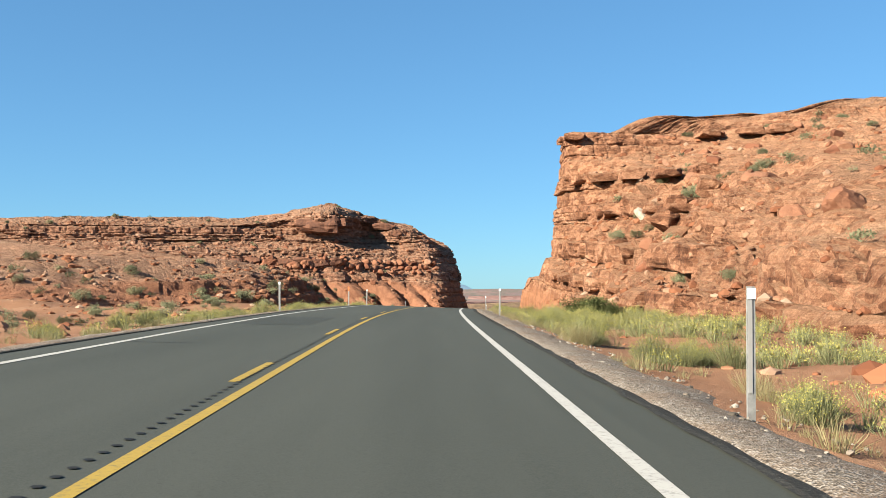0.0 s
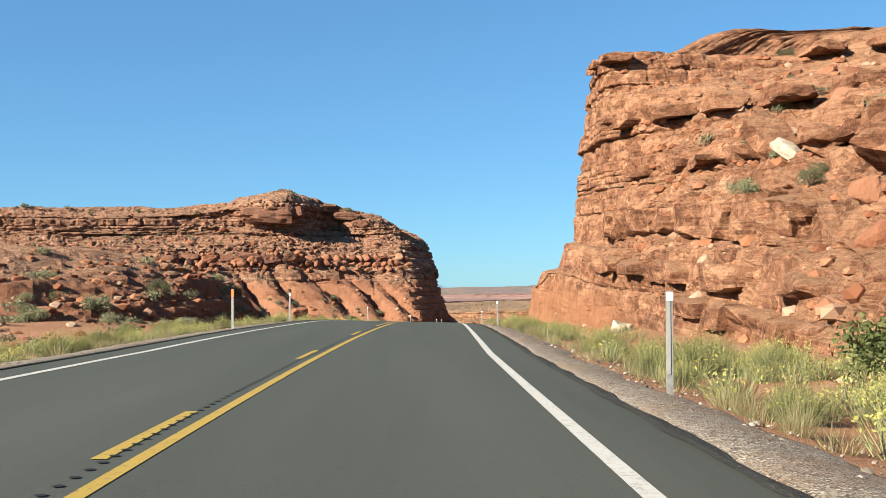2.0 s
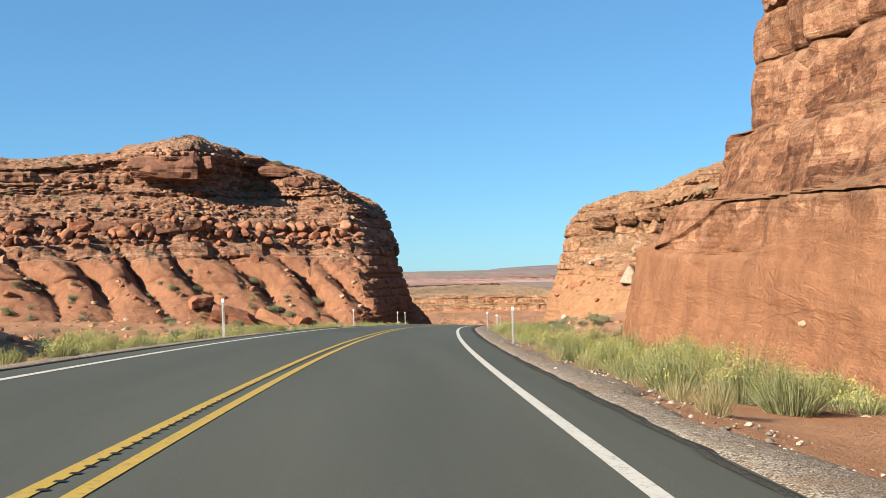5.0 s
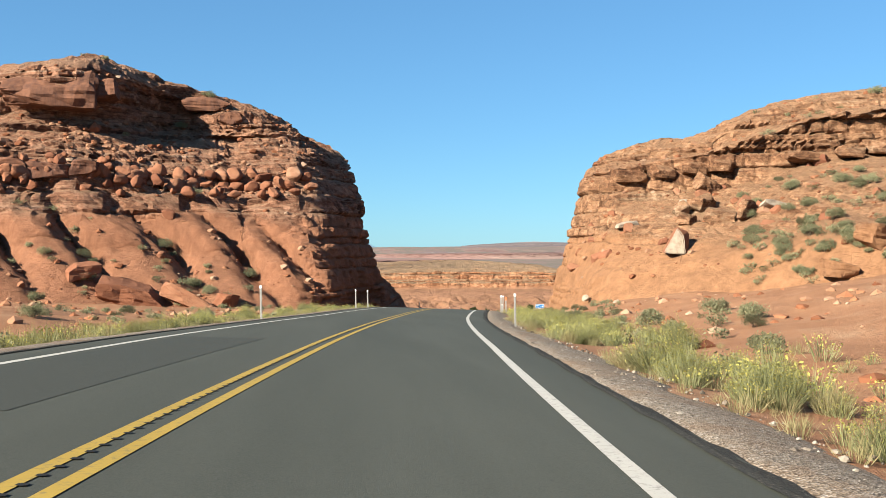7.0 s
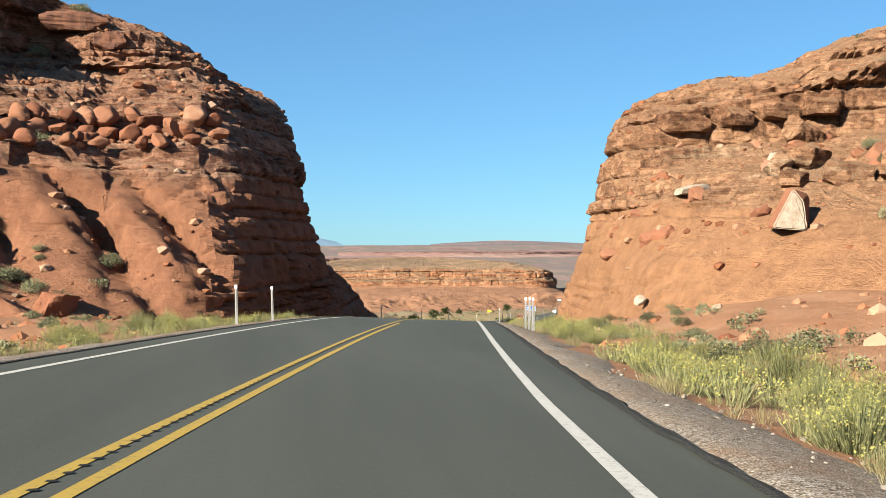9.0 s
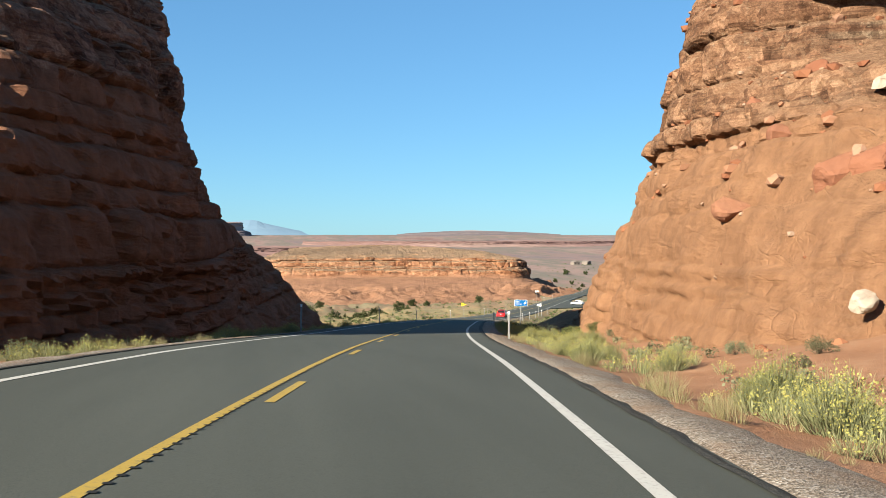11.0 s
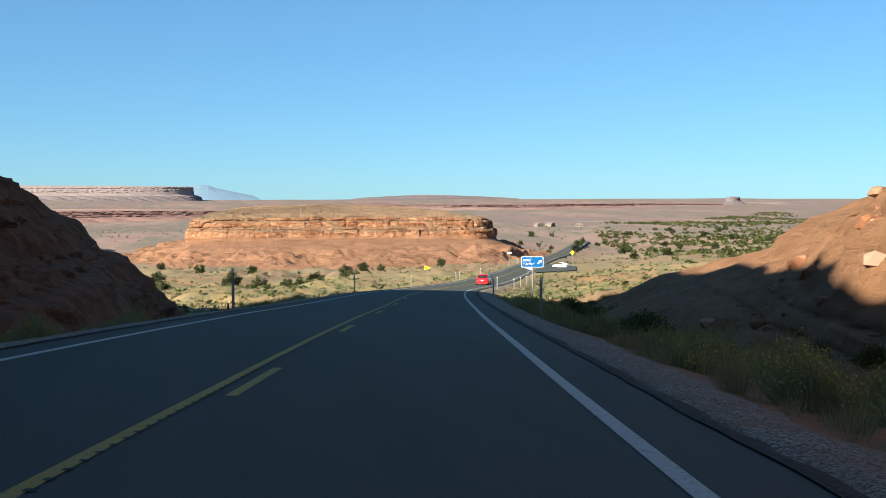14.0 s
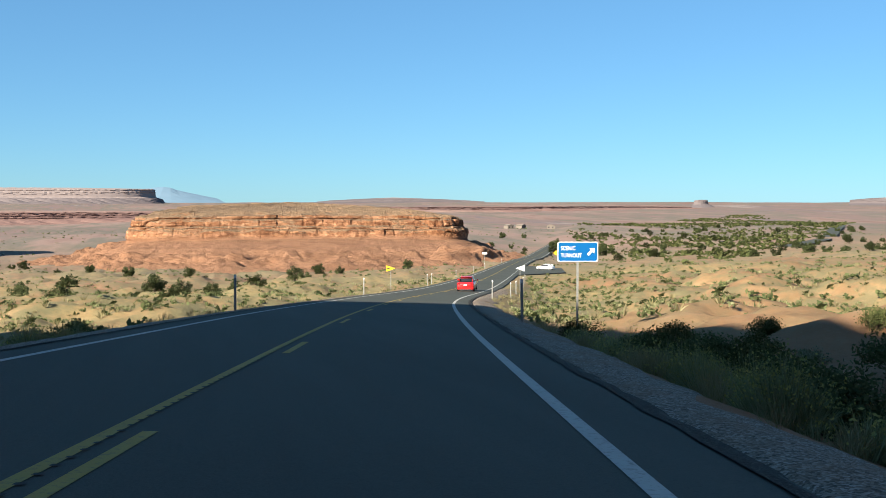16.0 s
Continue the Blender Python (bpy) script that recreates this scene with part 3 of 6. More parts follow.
    if mounds:
        ridge = np.repeat(np.interp(uu, u, d), m + back) / (7.6 * max(1.0, du)) + 3.5 * h + 0.3 * vnoise(p / (14.0 * max(1.0, du)), seed + 60)
        low = np.clip(1.0 - np.abs(h - 0.22) / 0.24, 0, 1) * np.repeat(np.clip((0.9 - kind) / 0.5, 0, 1), m + back)
        size = hash01(np.floor(ridge), np.floor(ridge) * 0, np.floor(ridge) * 0, seed + 63)
        fold = np.abs(np.sin(np.pi * ridge)) ** 0.62 * (0.7 + 0.6 * size)
        rill = np.abs(np.sin(3.7 * np.pi * ridge + 1.2 * vnoise(p / 2.5, seed + 62))) ** 0.6
        disp += mounds * low * (fold + 0.13 * rill - 0.62)
    q = p + horiz * disp[:, None] + np.array([0, 0, 1.0]) * (0.25 * disp * (np.abs(flatn[:, 2]) > 0.7))[:, None]
    for bx, by, bz, rx, ry, rz, ax, ay, az in bumps:
        g = np.exp(-(((p[:, 0] - bx) / rx) ** 2 + ((p[:, 1] - by) / ry) ** 2 + ((p[:, 2] - bz) / rz) ** 4))
        q = q + g[:, None] * np.array([ax, ay, az])
    fade = np.clip(hh.reshape(-1) / 0.02, 0.0, 1.0)
    q = p + (q - p) * np.maximum(fade, 0.25)[:, None]
    fc = grid_faces(n, m + back)
    tri_n = np.cross(q[fc[:, 1]] - q[fc[:, 0]], q[fc[:, 3]] - q[fc[:, 0]])
    if tri_n[:, 2].mean() < 0:
        fc = fc[:, ::-1].copy()
    ob = thing(name, tuple(t[n // 2]), label, "rock formation")
    hf = hh.reshape(-1)[fc].mean(1)
    lo = -1.0
    for nm, hi in bands:
        sel = fc[(hf > lo) & (hf <= hi)]
        lo = hi
        if len(sel):
            ids, inv = np.unique(sel, return_inverse=True)
            me = mesh_from(nm, q[ids] - t[n // 2], inv.reshape(sel.shape), mat)
            me.polygons.foreach_set("use_smooth", soft[sel].mean(1) > 0.5)
            pc = new(nm, me)
            pc.parent = ob
    return q.reshape(n, m + back, 3)[:nf], hh[:nf], kind[:nf]


SIDE_R1 = [(0.025, 0.12), (0.1, 0.2), (0.33, 0.43), (0.6, 0.6), (0.85, 0.82)]
FRONT_R1 = [(0.03, 0.09), (0.10, 0.13), (0.22, 0.22), (0.5, 0.42), (0.8, 0.70), (0.93, 0.86)]
CLIFF_R1 = [(0.08, 0.13), (0.14, 0.24), (0.64, 0.36), (0.80, 0.44), (0.90, 0.70), (0.97, 0.93)]
R1, R1H, _ = rock_mass("roadside_cliff",
    [(75, 14, 2), (36, 20, 1.5), (14.5, 30, 0.8), (12.3, 52, 0.1), (11.5, 75, -0.7), (11.2, 95, -1.3), (11, 110, -1.9), (10.8, 128, -2.5), (10.6, 141, -3.0), (18, 152, -3), (45, 160, -1.5), (85, 150, -1), (100, 80, 0), (75, 14, 2)],
    [(75, 105, 22.5), (50, 112, 20.8), (40, 118, 20.2), (29, 120, 19.4), (19.4, 118.8, 18.9), (15.9, 119.2, 18.8), (15.2, 122, 18.8), (15.6, 129, 18.2), (17.0, 137, 17), (26, 144, 15), (50, 150, 15), (72, 140, 20), (80, 115, 23), (75, 105, 22.5)],
    (58, 128, 24.5), (SIDE_R1, FRONT_R1, CLIFF_R1), [0, 0, 0.1, 0.7, 1.15, 1.55, 2, 2, 1.9, 1.35, 1.0, 1.0, 0.5, 0], M_ROCK_R,
    "layered red sandstone cliff with ledges and broken blocks", front=10, du=0.36, dv=0.26, amp=0.75, calm=0.55, dip=0.045, clay=1.0, seed=3, rough=0.7)

FRONT_R2 = [(0.12, 0.20), (0.5, 0.49), (0.67, 0.56), (0.70, 0.70), (0.69, 0.80), (0.82, 0.84), (0.85, 0.92)]
CLIFF_R2 = [(0.10, 0.12), (0.27, 0.42), (0.43, 0.60), (0.54, 0.80), (0.8, 0.92)]
R2, R2H, _ = rock_mass("roadside_cliff",
    [(110, 200, -1), (75, 208, -1.5), (52, 216, -2), (38, 230, -4.5), (30, 240, -7.6), (27.8, 254, -9.0), (28.4, 264, -10.2), (31, 277, -11.2), (33.4, 292, -12.4), (35.4, 308, -14), (36.2, 324, -16), (46, 338, -17), (85, 342, -16), (125, 320, -10), (140, 250, -2), (110, 200, -1)],
    [(110, 262, 19), (80, 268, 19), (63, 272, 17.7), (50, 273, 13), (43.2, 275.5, 12.0), (38.5, 278.5, 10.3), (37.8, 283, 7.6), (40.2, 288, 3.2), (43.8, 296.5, -1.0), (49.3, 307.5, -8.3), (53, 319, -10.8), (66, 323, -7.8), (90, 322, -6), (105, 310, 2), (118, 280, 15), (110, 262, 19)],
    (85, 290, 15), (FRONT_R2, CLIFF_R2), [0, 0, 0, 0, 0.25, 0.8, 1, 1, 1, 0.8, 0.5, 0.5, 0.5, 0.5, 0, 0], M_ROCK_R2,
    "orange-red sandstone cliff above a smooth clay slope", front=12, amp=0.8, clay=-0.8, clay_front=0.3, terrace=0.6, seed=7, rough=0.75,
    bumps=[(39.0, 297, -6.2, 3.0, 3.2, 1.5, -0.9, 0.4, 0)])

FRONT_L = [(0.1, 0.04), (0.35, 0.2), (0.45, 0.32), (0.52, 0.45), (0.62, 0.51), (0.70, 0.62), (0.84, 0.76), (0.87, 0.92)]
CLIFF_L = [(0.14, 0.1), (0.285, 0.35), (0.455, 0.70), (0.8, 0.9)]
CORNER_L = [(0.05, 0.12), (0.14, 0.33), (0.36, 0.575), (0.66, 0.84)]
SPUR_L = [(0.10, 0.105), (0.20, 0.22), (0.43, 0.365), (0.68, 0.62)]
RL, RLH, RLK = rock_mass("sandstone_headland",
    [(-150, 205, -3), (-95, 215, -4), (-60, 226, -5), (-42, 232, -6), (-28, 235, -6.6), (-15, 238, -7.0), (-6, 241, -7.8), (0.5, 246, -8.8), (4, 256, -9.8), (8, 271, -11.2), (11.3, 291, -12.8), (14.3, 308, -15), (17, 322, -16.2), (17.8, 338, -17.5), (12, 353, -19), (-60, 364, -21), (-120, 360, -21), (-170, 300, -5), (-150, 205, -3)],
    [(-140, 255, 17), (-100, 258, 18.5), (-65, 266, 18.5), (-45, 272, 20), (-31, 276, 23.3), (-21, 279, 20.5), (-13, 280.5, 18.4), (-6, 285, 16.2), (-1.3, 289, 13.2), (2.9, 293, 11.6), (-7, 300, 17.2), (-12, 312, 20.0), (-16, 326, 19.3), (-20, 340, 16.5), (-26, 351, 11), (-60, 348, 8), (-100, 335, 6), (-145, 295, 14), (-140, 255, 17)],
    (-62, 300, 20), (FRONT_L, CORNER_L, CLIFF_L, SPUR_L), [0, 0, 0, 0, 0, 0, 0.0, 0.72, 1.1, 1.9, 2.0, 2.55, 2.9, 3, 3, 3, 3, 2, 0], M_ROCK_L,
    "red sandstone headland with a cap ledge, boulders and clay mounds", front=15, du=0.5, dv=0.36, amp=0.75, mounds=4.6, clay=1.0, clay_front=0.85, terrace=0.45, seed=11, rough=0.8,
    bumps=[(-31, 272, 18.2, 6.5, 9, 3.2, 0, -6.0, 0), (-19.5, 274, 15.5, 5.5, 7, 3.5, 0, 5.5, 0)])

FRONT_0 = [(0.2, 0.25), (0.5, 0.6), (0.7, 0.8)]
R0, R0H, _ = rock_mass("rock_spur",
    [(-95, 75, -1), (-55, 84, -1), (-32, 90, -1.3), (-19, 100, -1.8), (-14, 114, -2.4), (-13, 128, -3), (-14, 142, -3.6), (-24, 156, -4), (-60, 165, -4), (-110, 150, -4), (-120, 100, -1), (-95, 75, -1)],
    [(-95, 100, 4), (-58, 108, 5), (-38, 112, 4.5), (-26, 116, 3.8), (-19, 122, 3), (-18, 130, 2.3), (-22, 138, 1.8), (-32, 145, 3), (-60, 150, 6), (-85, 140, 6), (-100, 120, 6), (-95, 100, 4)],
    (-65, 126, 7), (FRONT_0, FRONT_0), [0] * 12, M_ROCK_L, "low red rock spur strewn with rubble", front=8, amp=0.6, seed=17, rough=0.6)

BUTTE_P = [(0.3, 0.10), (0.6, 0.30), (0.84, 0.46), (0.88, 0.72), (0.90, 0.76), (0.93, 0.94)]
RB, RBH, _ = rock_mass("sandstone_butte",
    [(-60, 800, -34), (-25, 745, -33.5), (0, 690, -33.5), (60, 660, -34.5), (110, 670, -36), (145, 700, -38), (175, 745, -41), (200, 850, -42), (150, 960, -42), (20, 960, -40), (-60, 800, -34)],
    [(22, 900, -17), (3, 800, -21), (15, 785, -20), (72, 785, -19), (120, 775, -19.5), (143, 770, -21), (152, 800, -22), (150, 890, -20), (125, 925, -20), (45, 925, -19), (22, 900, -17)],
    (80, 880, -14.5), (BUTTE_P, BUTTE_P), [0] * 11, M_BUTTE, "long pale orange sandstone butte over red mounds", front=7, du=0.9, dv=0.5, amp=1.6, heap=5.0, grain=1.9, clay=-28.5, rough=0.4, seed=23)
# ---- things follow ----
RNG = random.Random(4)


def leaf_material(name, stops, rough=0.8):
    k = Mat(name, rough)
    g = k.node("ShaderNodeNewGeometry")
    col = k.ramp(g.outputs["Random Per Island"], stops)
    col = k.mix(k.ramp(k.rnd(), [(0.0, (0.0,)), (1.0, (0.35,))]), col, tuple(c * 0.7 for c in stops[0][1]))
    k.color(col)
    thin = k.node("ShaderNodeBsdfTranslucent")
    k.link(col, thin.inputs["Color"])
    both = k.node("ShaderNodeMixShader", Fac=0.3 if rough < 0.9 else 0.0)
    k.link(k.b.outputs[0], both.inputs[1])
    k.link(thin.outputs[0], both.inputs[2])
    k.link(both.outputs[0], k.t.nodes["Material Output"].inputs["Surface"])
    return k.m


M_STEM = leaf_material("rabbitbrush_stem", [(0.0, (0.136, 0.148, 0.068)), (0.5, (0.211, 0.222, 0.107)), (1.0, (0.282, 0.281, 0.153))])
M_FLOWER = leaf_material("rabbitbrush_leaf_and_bloom", [(0.0, (0.206, 0.207, 0.064)), (0.5, (0.300, 0.285, 0.086)), (0.85, (0.372, 0.337, 0.102)), (1.0, (0.440, 0.367, 0.092))])
M_STRAW = leaf_material("dry_grass", [(0.0, (0.183, 0.162, 0.073)), (0.5, (0.275, 0.237, 0.122)), (1.0, (0.336, 0.293, 0.171))])
M_SAGE = leaf_material("sage_leaf", [(0.0, (0.124, 0.131, 0.071)), (0.5, (0.187, 0.190, 0.108)), (1.0, (0.257, 0.250, 0.149))])
M_PLAINSAGE = leaf_material("plain_sage_leaf", [(0.0, (0.059, 0.076, 0.030)), (0.5, (0.105, 0.123, 0.050)), (1.0, (0.158, 0.171, 0.075))])
M_GREEN = leaf_material("shrub_leaf", [(0.0, (0.043, 0.056, 0.018)), (0.5, (0.080, 0.093, 0.031)), (1.0, (0.134, 0.137, 0.055))])
M_JUNIPER = leaf_material("juniper_leaf", [(0.0, (0.027, 0.037, 0.014)), (0.5, (0.052, 0.065, 0.024)), (1.0, (0.085, 0.093, 0.037))])
M_TWIG = leaf_material("grey_twig", [(0.0, (0.073, 0.056, 0.040)), (1.0, (0.153, 0.124, 0.091))])


class Tris:
    """Triangles with a material slot each."""

    def __init__(self):
        self.v, self.f, self.s = [], [], []

    def blade(self, a, b, w, slot=0, mid=None):
        """A thin tapering blade from a to b."""
        d = b - a
        sd = d.cross(Vector((RNG.uniform(-1, 1), RNG.uniform(-1, 1), RNG.uniform(-0.3, 0.3))))
        sd = sd.normalized() * w * 0.5 if sd.length > 1e-6 else Vector((w * 0.5, 0, 0))
        n = len(self.v)
        m = mid or (a + b) * 0.5
        self.v += [a - sd, a + sd, m + sd * 0.8, m - sd * 0.8, b]
        self.f += [(n, n + 1, n + 2), (n, n + 2, n + 3), (n + 3, n + 2, n + 4)]
        self.s += [slot] * 3

    def spike(self, a, b, w, slot=0):
        """One narrow triangle, for fine growth."""
        sd = (b - a).cross(Vector((RNG.uniform(-1, 1), RNG.uniform(-1, 1), RNG.uniform(-0.3, 0.3))))
        sd = sd.normalized() * w * 0.5 if sd.length > 1e-6 else Vector((w * 0.5, 0, 0))
        n = len(self.v)
        self.v += [a - sd, a + sd, b]
        self.f.append((n, n + 1, n + 2))
        self.s.append(slot)

    def leaf(self, c, size, slot=0):
        d = Vector((RNG.gauss(0, 1), RNG.gauss(0, 1), RNG.gauss(0, 1))).normalized()
        e = d.orthogonal().normalized()
        n = len(self.v)
        self.v += [c - d * size, c + e * size * 0.55, c + d * size, c - e * size * 0.55]
        self.f += [(n, n + 1, n + 2), (n, n + 2, n + 3)]
        self.s += [slot] * 2

    def arrays(self):
        return np.array([tuple(v) for v in self.v]), np.array(self.f), np.array(self.s)

    def mesh(self, name, mats):
        v, f, s = self.arrays()
        me = mesh_from(name, v, f, mats[0], False)
        for m in mats[1:]:
            me.materials.append(m)
        me.polygons.foreach_set("material_index", s.astype(np.int32))
        return me


def brush(stems, height, spread, width, leaflets, leaf=0.03):
    """Upright splayed stems; the upper halves carry narrow leaflets and bloom (second mesh)."""
    a, b = Tris(), Tris()
    for _ in range(stems):
        ang, r = RNG.uniform(0, 6.283), RNG.random() ** 0.6
        foot = Vector((math.cos(ang), math.sin(ang), 0)) * r * spread * 0.3
        h = height * RNG.uniform(0.7, 1.0) * (1 - 0.32 * r * r)
        tip = Vector((math.cos(ang), math.sin(ang), 0)) * r * spread + Vector((RNG.gauss(0, 0.03), RNG.gauss(0, 0.03), h))
        mid = foot.lerp(tip, 0.5) + Vector((0, 0, 0.06 * h))
        a.blade(foot + Vector((0, 0, -0.04)), tip, width, 0, mid)
        for k in range(leaflets):
            c = mid.lerp(tip, (k + RNG.random()) / leaflets) + Vector((RNG.gauss(0, 0.035), RNG.gauss(0, 0.035), RNG.gauss(0, 0.02)))
            b.leaf(c, leaf * RNG.uniform(0.6, 1.3))
    return a, b


def tuft(stems, tips, height, spread, width):
    """A rabbitbrush: many fine upright stems from a narrow foot; the second mesh is the small blooms near the top."""
    a, b = Tris(), Tris()
    lumps = [(RNG.uniform(0, 6.283), RNG.uniform(0.65, 1.15)) for _ in range(6)]
    ends = []
    for i in range(stems):
        ang, r = RNG.uniform(0, 6.283), RNG.random() ** 0.6
        lump = min(lumps, key=lambda q: abs(math.remainder(q[0] - ang, 6.283)))[1]
        out = Vector((math.cos(ang), math.sin(ang), 0))
        top = height * lump * (1 - 0.5 * r * r) * RNG.uniform(0.7, 1.06)
        tip = out * r * spread * lump + Vector((RNG.gauss(0, 0.03), RNG.gauss(0, 0.03), top))
        foot = out * r * spread * 0.4 + Vector((0, 0, -0.03))
        mid = foot.lerp(tip, 0.55) + Vector((RNG.gauss(0, 0.03), RNG.gauss(0, 0.03), 0))
        if i % 3 == 0:
            a.blade(foot, tip, width, 0, mid)
        else:
            a.spike(foot.lerp(tip, RNG.uniform(0.15, 0.6)), tip + Vector((RNG.gauss(0, 0.04), RNG.gauss(0, 0.04), RNG.gauss(0, 0.03))), width * 0.9)
        ends.append((foot, tip))
    for i in range(tips):
        foot, tip = ends[RNG.randrange(len(ends))]
        c = foot.lerp(tip, RNG.uniform(0.72, 1.04)) + Vector((RNG.gauss(0, 0.03), RNG.gauss(0, 0.03), RNG.gauss(0, 0.015)))
        b.leaf(c, width * RNG.uniform(1.2, 2.4))
    return a, b


def leafy(leaves, rx, rz, size, clumps=12, twigs=14):
    """A low shrub: twigs and a loose crown of leaves in uneven clumps."""
    a, b = Tris(), Tris()
    cs = []
    for _ in range(clumps):
        ang, r = RNG.uniform(0, 6.283), RNG.random() ** 0.5
        cs.append((Vector((math.cos(ang) * r * rx * 0.72, math.sin(ang) * r * rx * 0.72, rz * RNG.uniform(0.35, 0.85) * (1 - 0.35 * r))), RNG.uniform(0.22, 0.42) * rx))
    for c, _ in cs[:twigs]:
        a.blade(Vector((RNG.gauss(0, 0.05), RNG.gauss(0, 0.05), -0.05)), c, 0.035 * rx)
    for i in range(leaves):
        c, r = cs[i % len(cs)]
        d = Vector((RNG.gauss(0, 1), RNG.gauss(0, 1), RNG.gauss(0, 1))).normalized()
        p = c + d * r * RNG.random() ** 0.4
        p.z = max(p.z, 0.02)
        b.leaf(p, size * RNG.uniform(0.6, 1.4))
    return a, b


def merged(pair):
    a, b = pair
    va, fa, sa = a.arrays()
    if not b.f:
        return va, fa, sa
    vb, fb, sb = b.arrays()
    return np.vstack([va, vb]), np.vstack([fa, fb + len(va)]), np.concatenate([sa, sb + 1])


def scatter(name, variants, places, mats, label, category):
    """One 'stuff' mesh of many plants. places: rows of x, y, z, turn, scale."""
    V, Fc, S, base = [], [], [], 0
    for i, (x, y, z, rz, sc) in enumerate(places):
        v, f, s = variants[i % len(variants)]
        c, sn = math.cos(rz), math.sin(rz)
        V.append(np.stack([(v[:, 0] * c - v[:, 1] * sn) * sc + x, (v[:, 0] * sn + v[:, 1] * c) * sc + y, v[:, 2] * sc + z], -1))
        Fc.append(f + base)
        S.append(s)
        base += len(v)
    me = mesh_from(name, np.vstack(V), np.vstack(Fc), mats[0], False)
    for m in mats[1:]:
        me.materials.append(m)
    me.polygons.foreach_set("material_index", np.concatenate(S).astype(np.int32))
    return tagged(new(name, me), label, category, kind="stuff")


def plant(name, pair, names, mats, label, category, group, at, sc, rz):
    """A plant with its parts; meshes are shared between alike plants."""
    ob = thing(name, at, label, category, group, rz)
    ob.scale = (sc, sc, sc)
    for nm, me in zip(names, pair):
        if me is not None:
            c = new(nm, me)
            c.parent = ob
    return ob


def meshes(pair, names, mats):
    return [t.mesh(n, [m]) if t.f else None for t, n, m in zip(pair, names, mats)]


def verge_places(n, lo, hi, side, y0, y1, s0, s1, seed, power=1.4, thin=0.0):
    rs = np.random.RandomState(seed)
    out = []
    ys = rs.uniform(y0, y1, n)
    o = side * (lo + (hi - lo) * rs.random_sample(n) ** power)
    P = np.array([tuple(on_road(station(y), float(oo))) for y, oo in zip(ys, o)])
    keep = vnoise(np.column_stack([P[:, :2] / 3.2, np.zeros(n)]), 77) > thin - 0.6
    bare = (side > 0) & (((P[:, 1] > 72) & (P[:, 1] < 104)) | ((P[:, 1] > 142) & (P[:, 1] < 172) & (o > 8.5)) | ((P[:, 1] > 236) & (P[:, 1] < 272) & (o > 6.8)))
    keep &= ~bare | (rs.random_sample(n) < 0.35)
    P = P[keep]
    z = ground_height(P[:, :2])
    return [(p[0], p[1], zz, rs.uniform(0, 6.28), rs.uniform(s0, s1)) for p, zz in zip(P, z)]


# dense plants along both verges
low_brush = [merged(tuft(80, 65, 0.62, 0.5, 0.016)) for _ in range(6)]
low_grass = [merged(tuft(75, 0, 0.42, 0.34, 0.010)) for _ in range(4)]
low_sage = [merged(leafy(130, 0.44, 0.42, 0.045, 16, 8)) for _ in range(4)]
scatter("verge_brush", low_brush, verge_places(2300, 6.5, 11.0, 1, -5, 345, 0.45, 1.2, 1, 1.1, 0.62) + verge_places(520, 9, 14.5, 1, 12, 62, 0.6, 1.3, 19, 1.0, 0.3) + verge_places(1500, 6.1, 10.5, -1, 0, 345, 0.5, 1.05, 2, 1.2, 0.6),
        [M_STEM, M_FLOWER], "yellow-green rabbitbrush crowding the road verge", "brush")
scatter("verge_grass", low_grass, verge_places(1500, 5.9, 12.0, 1, -12, 420, 0.35, 1.1, 3, 1.4, 0.35) + verge_places(1300, 5.7, 12, -1, 0, 420, 0.4, 1.1, 4, 1.5, 0.3),
        [M_STRAW, M_STRAW], "dry straw-coloured grass tufts on the verge", "grass")
scatter("verge_sage", low_sage, verge_places(260, 8.5, 16, 1, 130, 345, 0.6, 1.3, 5) + verge_places(420, 8, 26, -1, 10, 345, 0.5, 1.3, 6, 1.0, 0.1),
        [M_TWIG, M_SAGE], "grey-green sagebrush on red sand", "sagebrush")

# single bushes nearest to the road
BR = ["foliage", "bloom"]
brushes = [meshes(tuft(800, 900, 0.74, 0.62, 0.008), BR, (M_STEM, M_FLOWER)) for _ in range(5)]
straws = [meshes(tuft(420, 0, 0.55, 0.38, 0.005), BR, (M_STRAW, M_STRAW)) for _ in range(3)]
sages = [meshes(leafy(1500, 0.50, 0.50, 0.025, 26, 22), ["branchwork", "foliage"], (M_TWIG, M_SAGE)) for _ in range(4)]
greens = [meshes(leafy(3400, 1.0, 1.0, 0.039, 30, 30), ["branchwork", "foliage"], (M_TWIG, M_GREEN)) for _ in range(2)]
for i, (x, y, z, rz, sc) in enumerate(verge_places(270, 6.6, 10.0, 1, 4, 345, 0.75, 1.5, 11, 1.3, 0.25) + verge_places(190, 6.3, 10.5, -1, 30, 345, 0.7, 1.3, 12, 1.3, 0.25)):
    plant("rabbitbrush", brushes[i % 5], BR, None, "rabbitbrush with grey-green stems and yellow bloom", "bush", "rabbitbrush along the road", (x, y, z), sc, math.degrees(rz))
for i, (y, o, sc) in enumerate([(284, 6.8, 1.5), (287, 7.5, 1.7), (290, 6.9, 1.4), (281, 7.6, 1.3), (293, 7.8, 1.5), (278, 8.2, 1.4), (237, 8.4, 1.3), (232, 7.6, 1.4), (205, 8.0, 1.4), (199, 9.2, 1.5), (193, 8.6, 1.3)]):
    p = on_road(station(y), o)
    plant("rabbitbrush", brushes[i % 5], BR, None, "tall rabbitbrush with grey-green stems and pale bloom", "bush", "rabbitbrush along the road", (p.x, p.y, gz(p.x, p.y)), sc, i * 63)
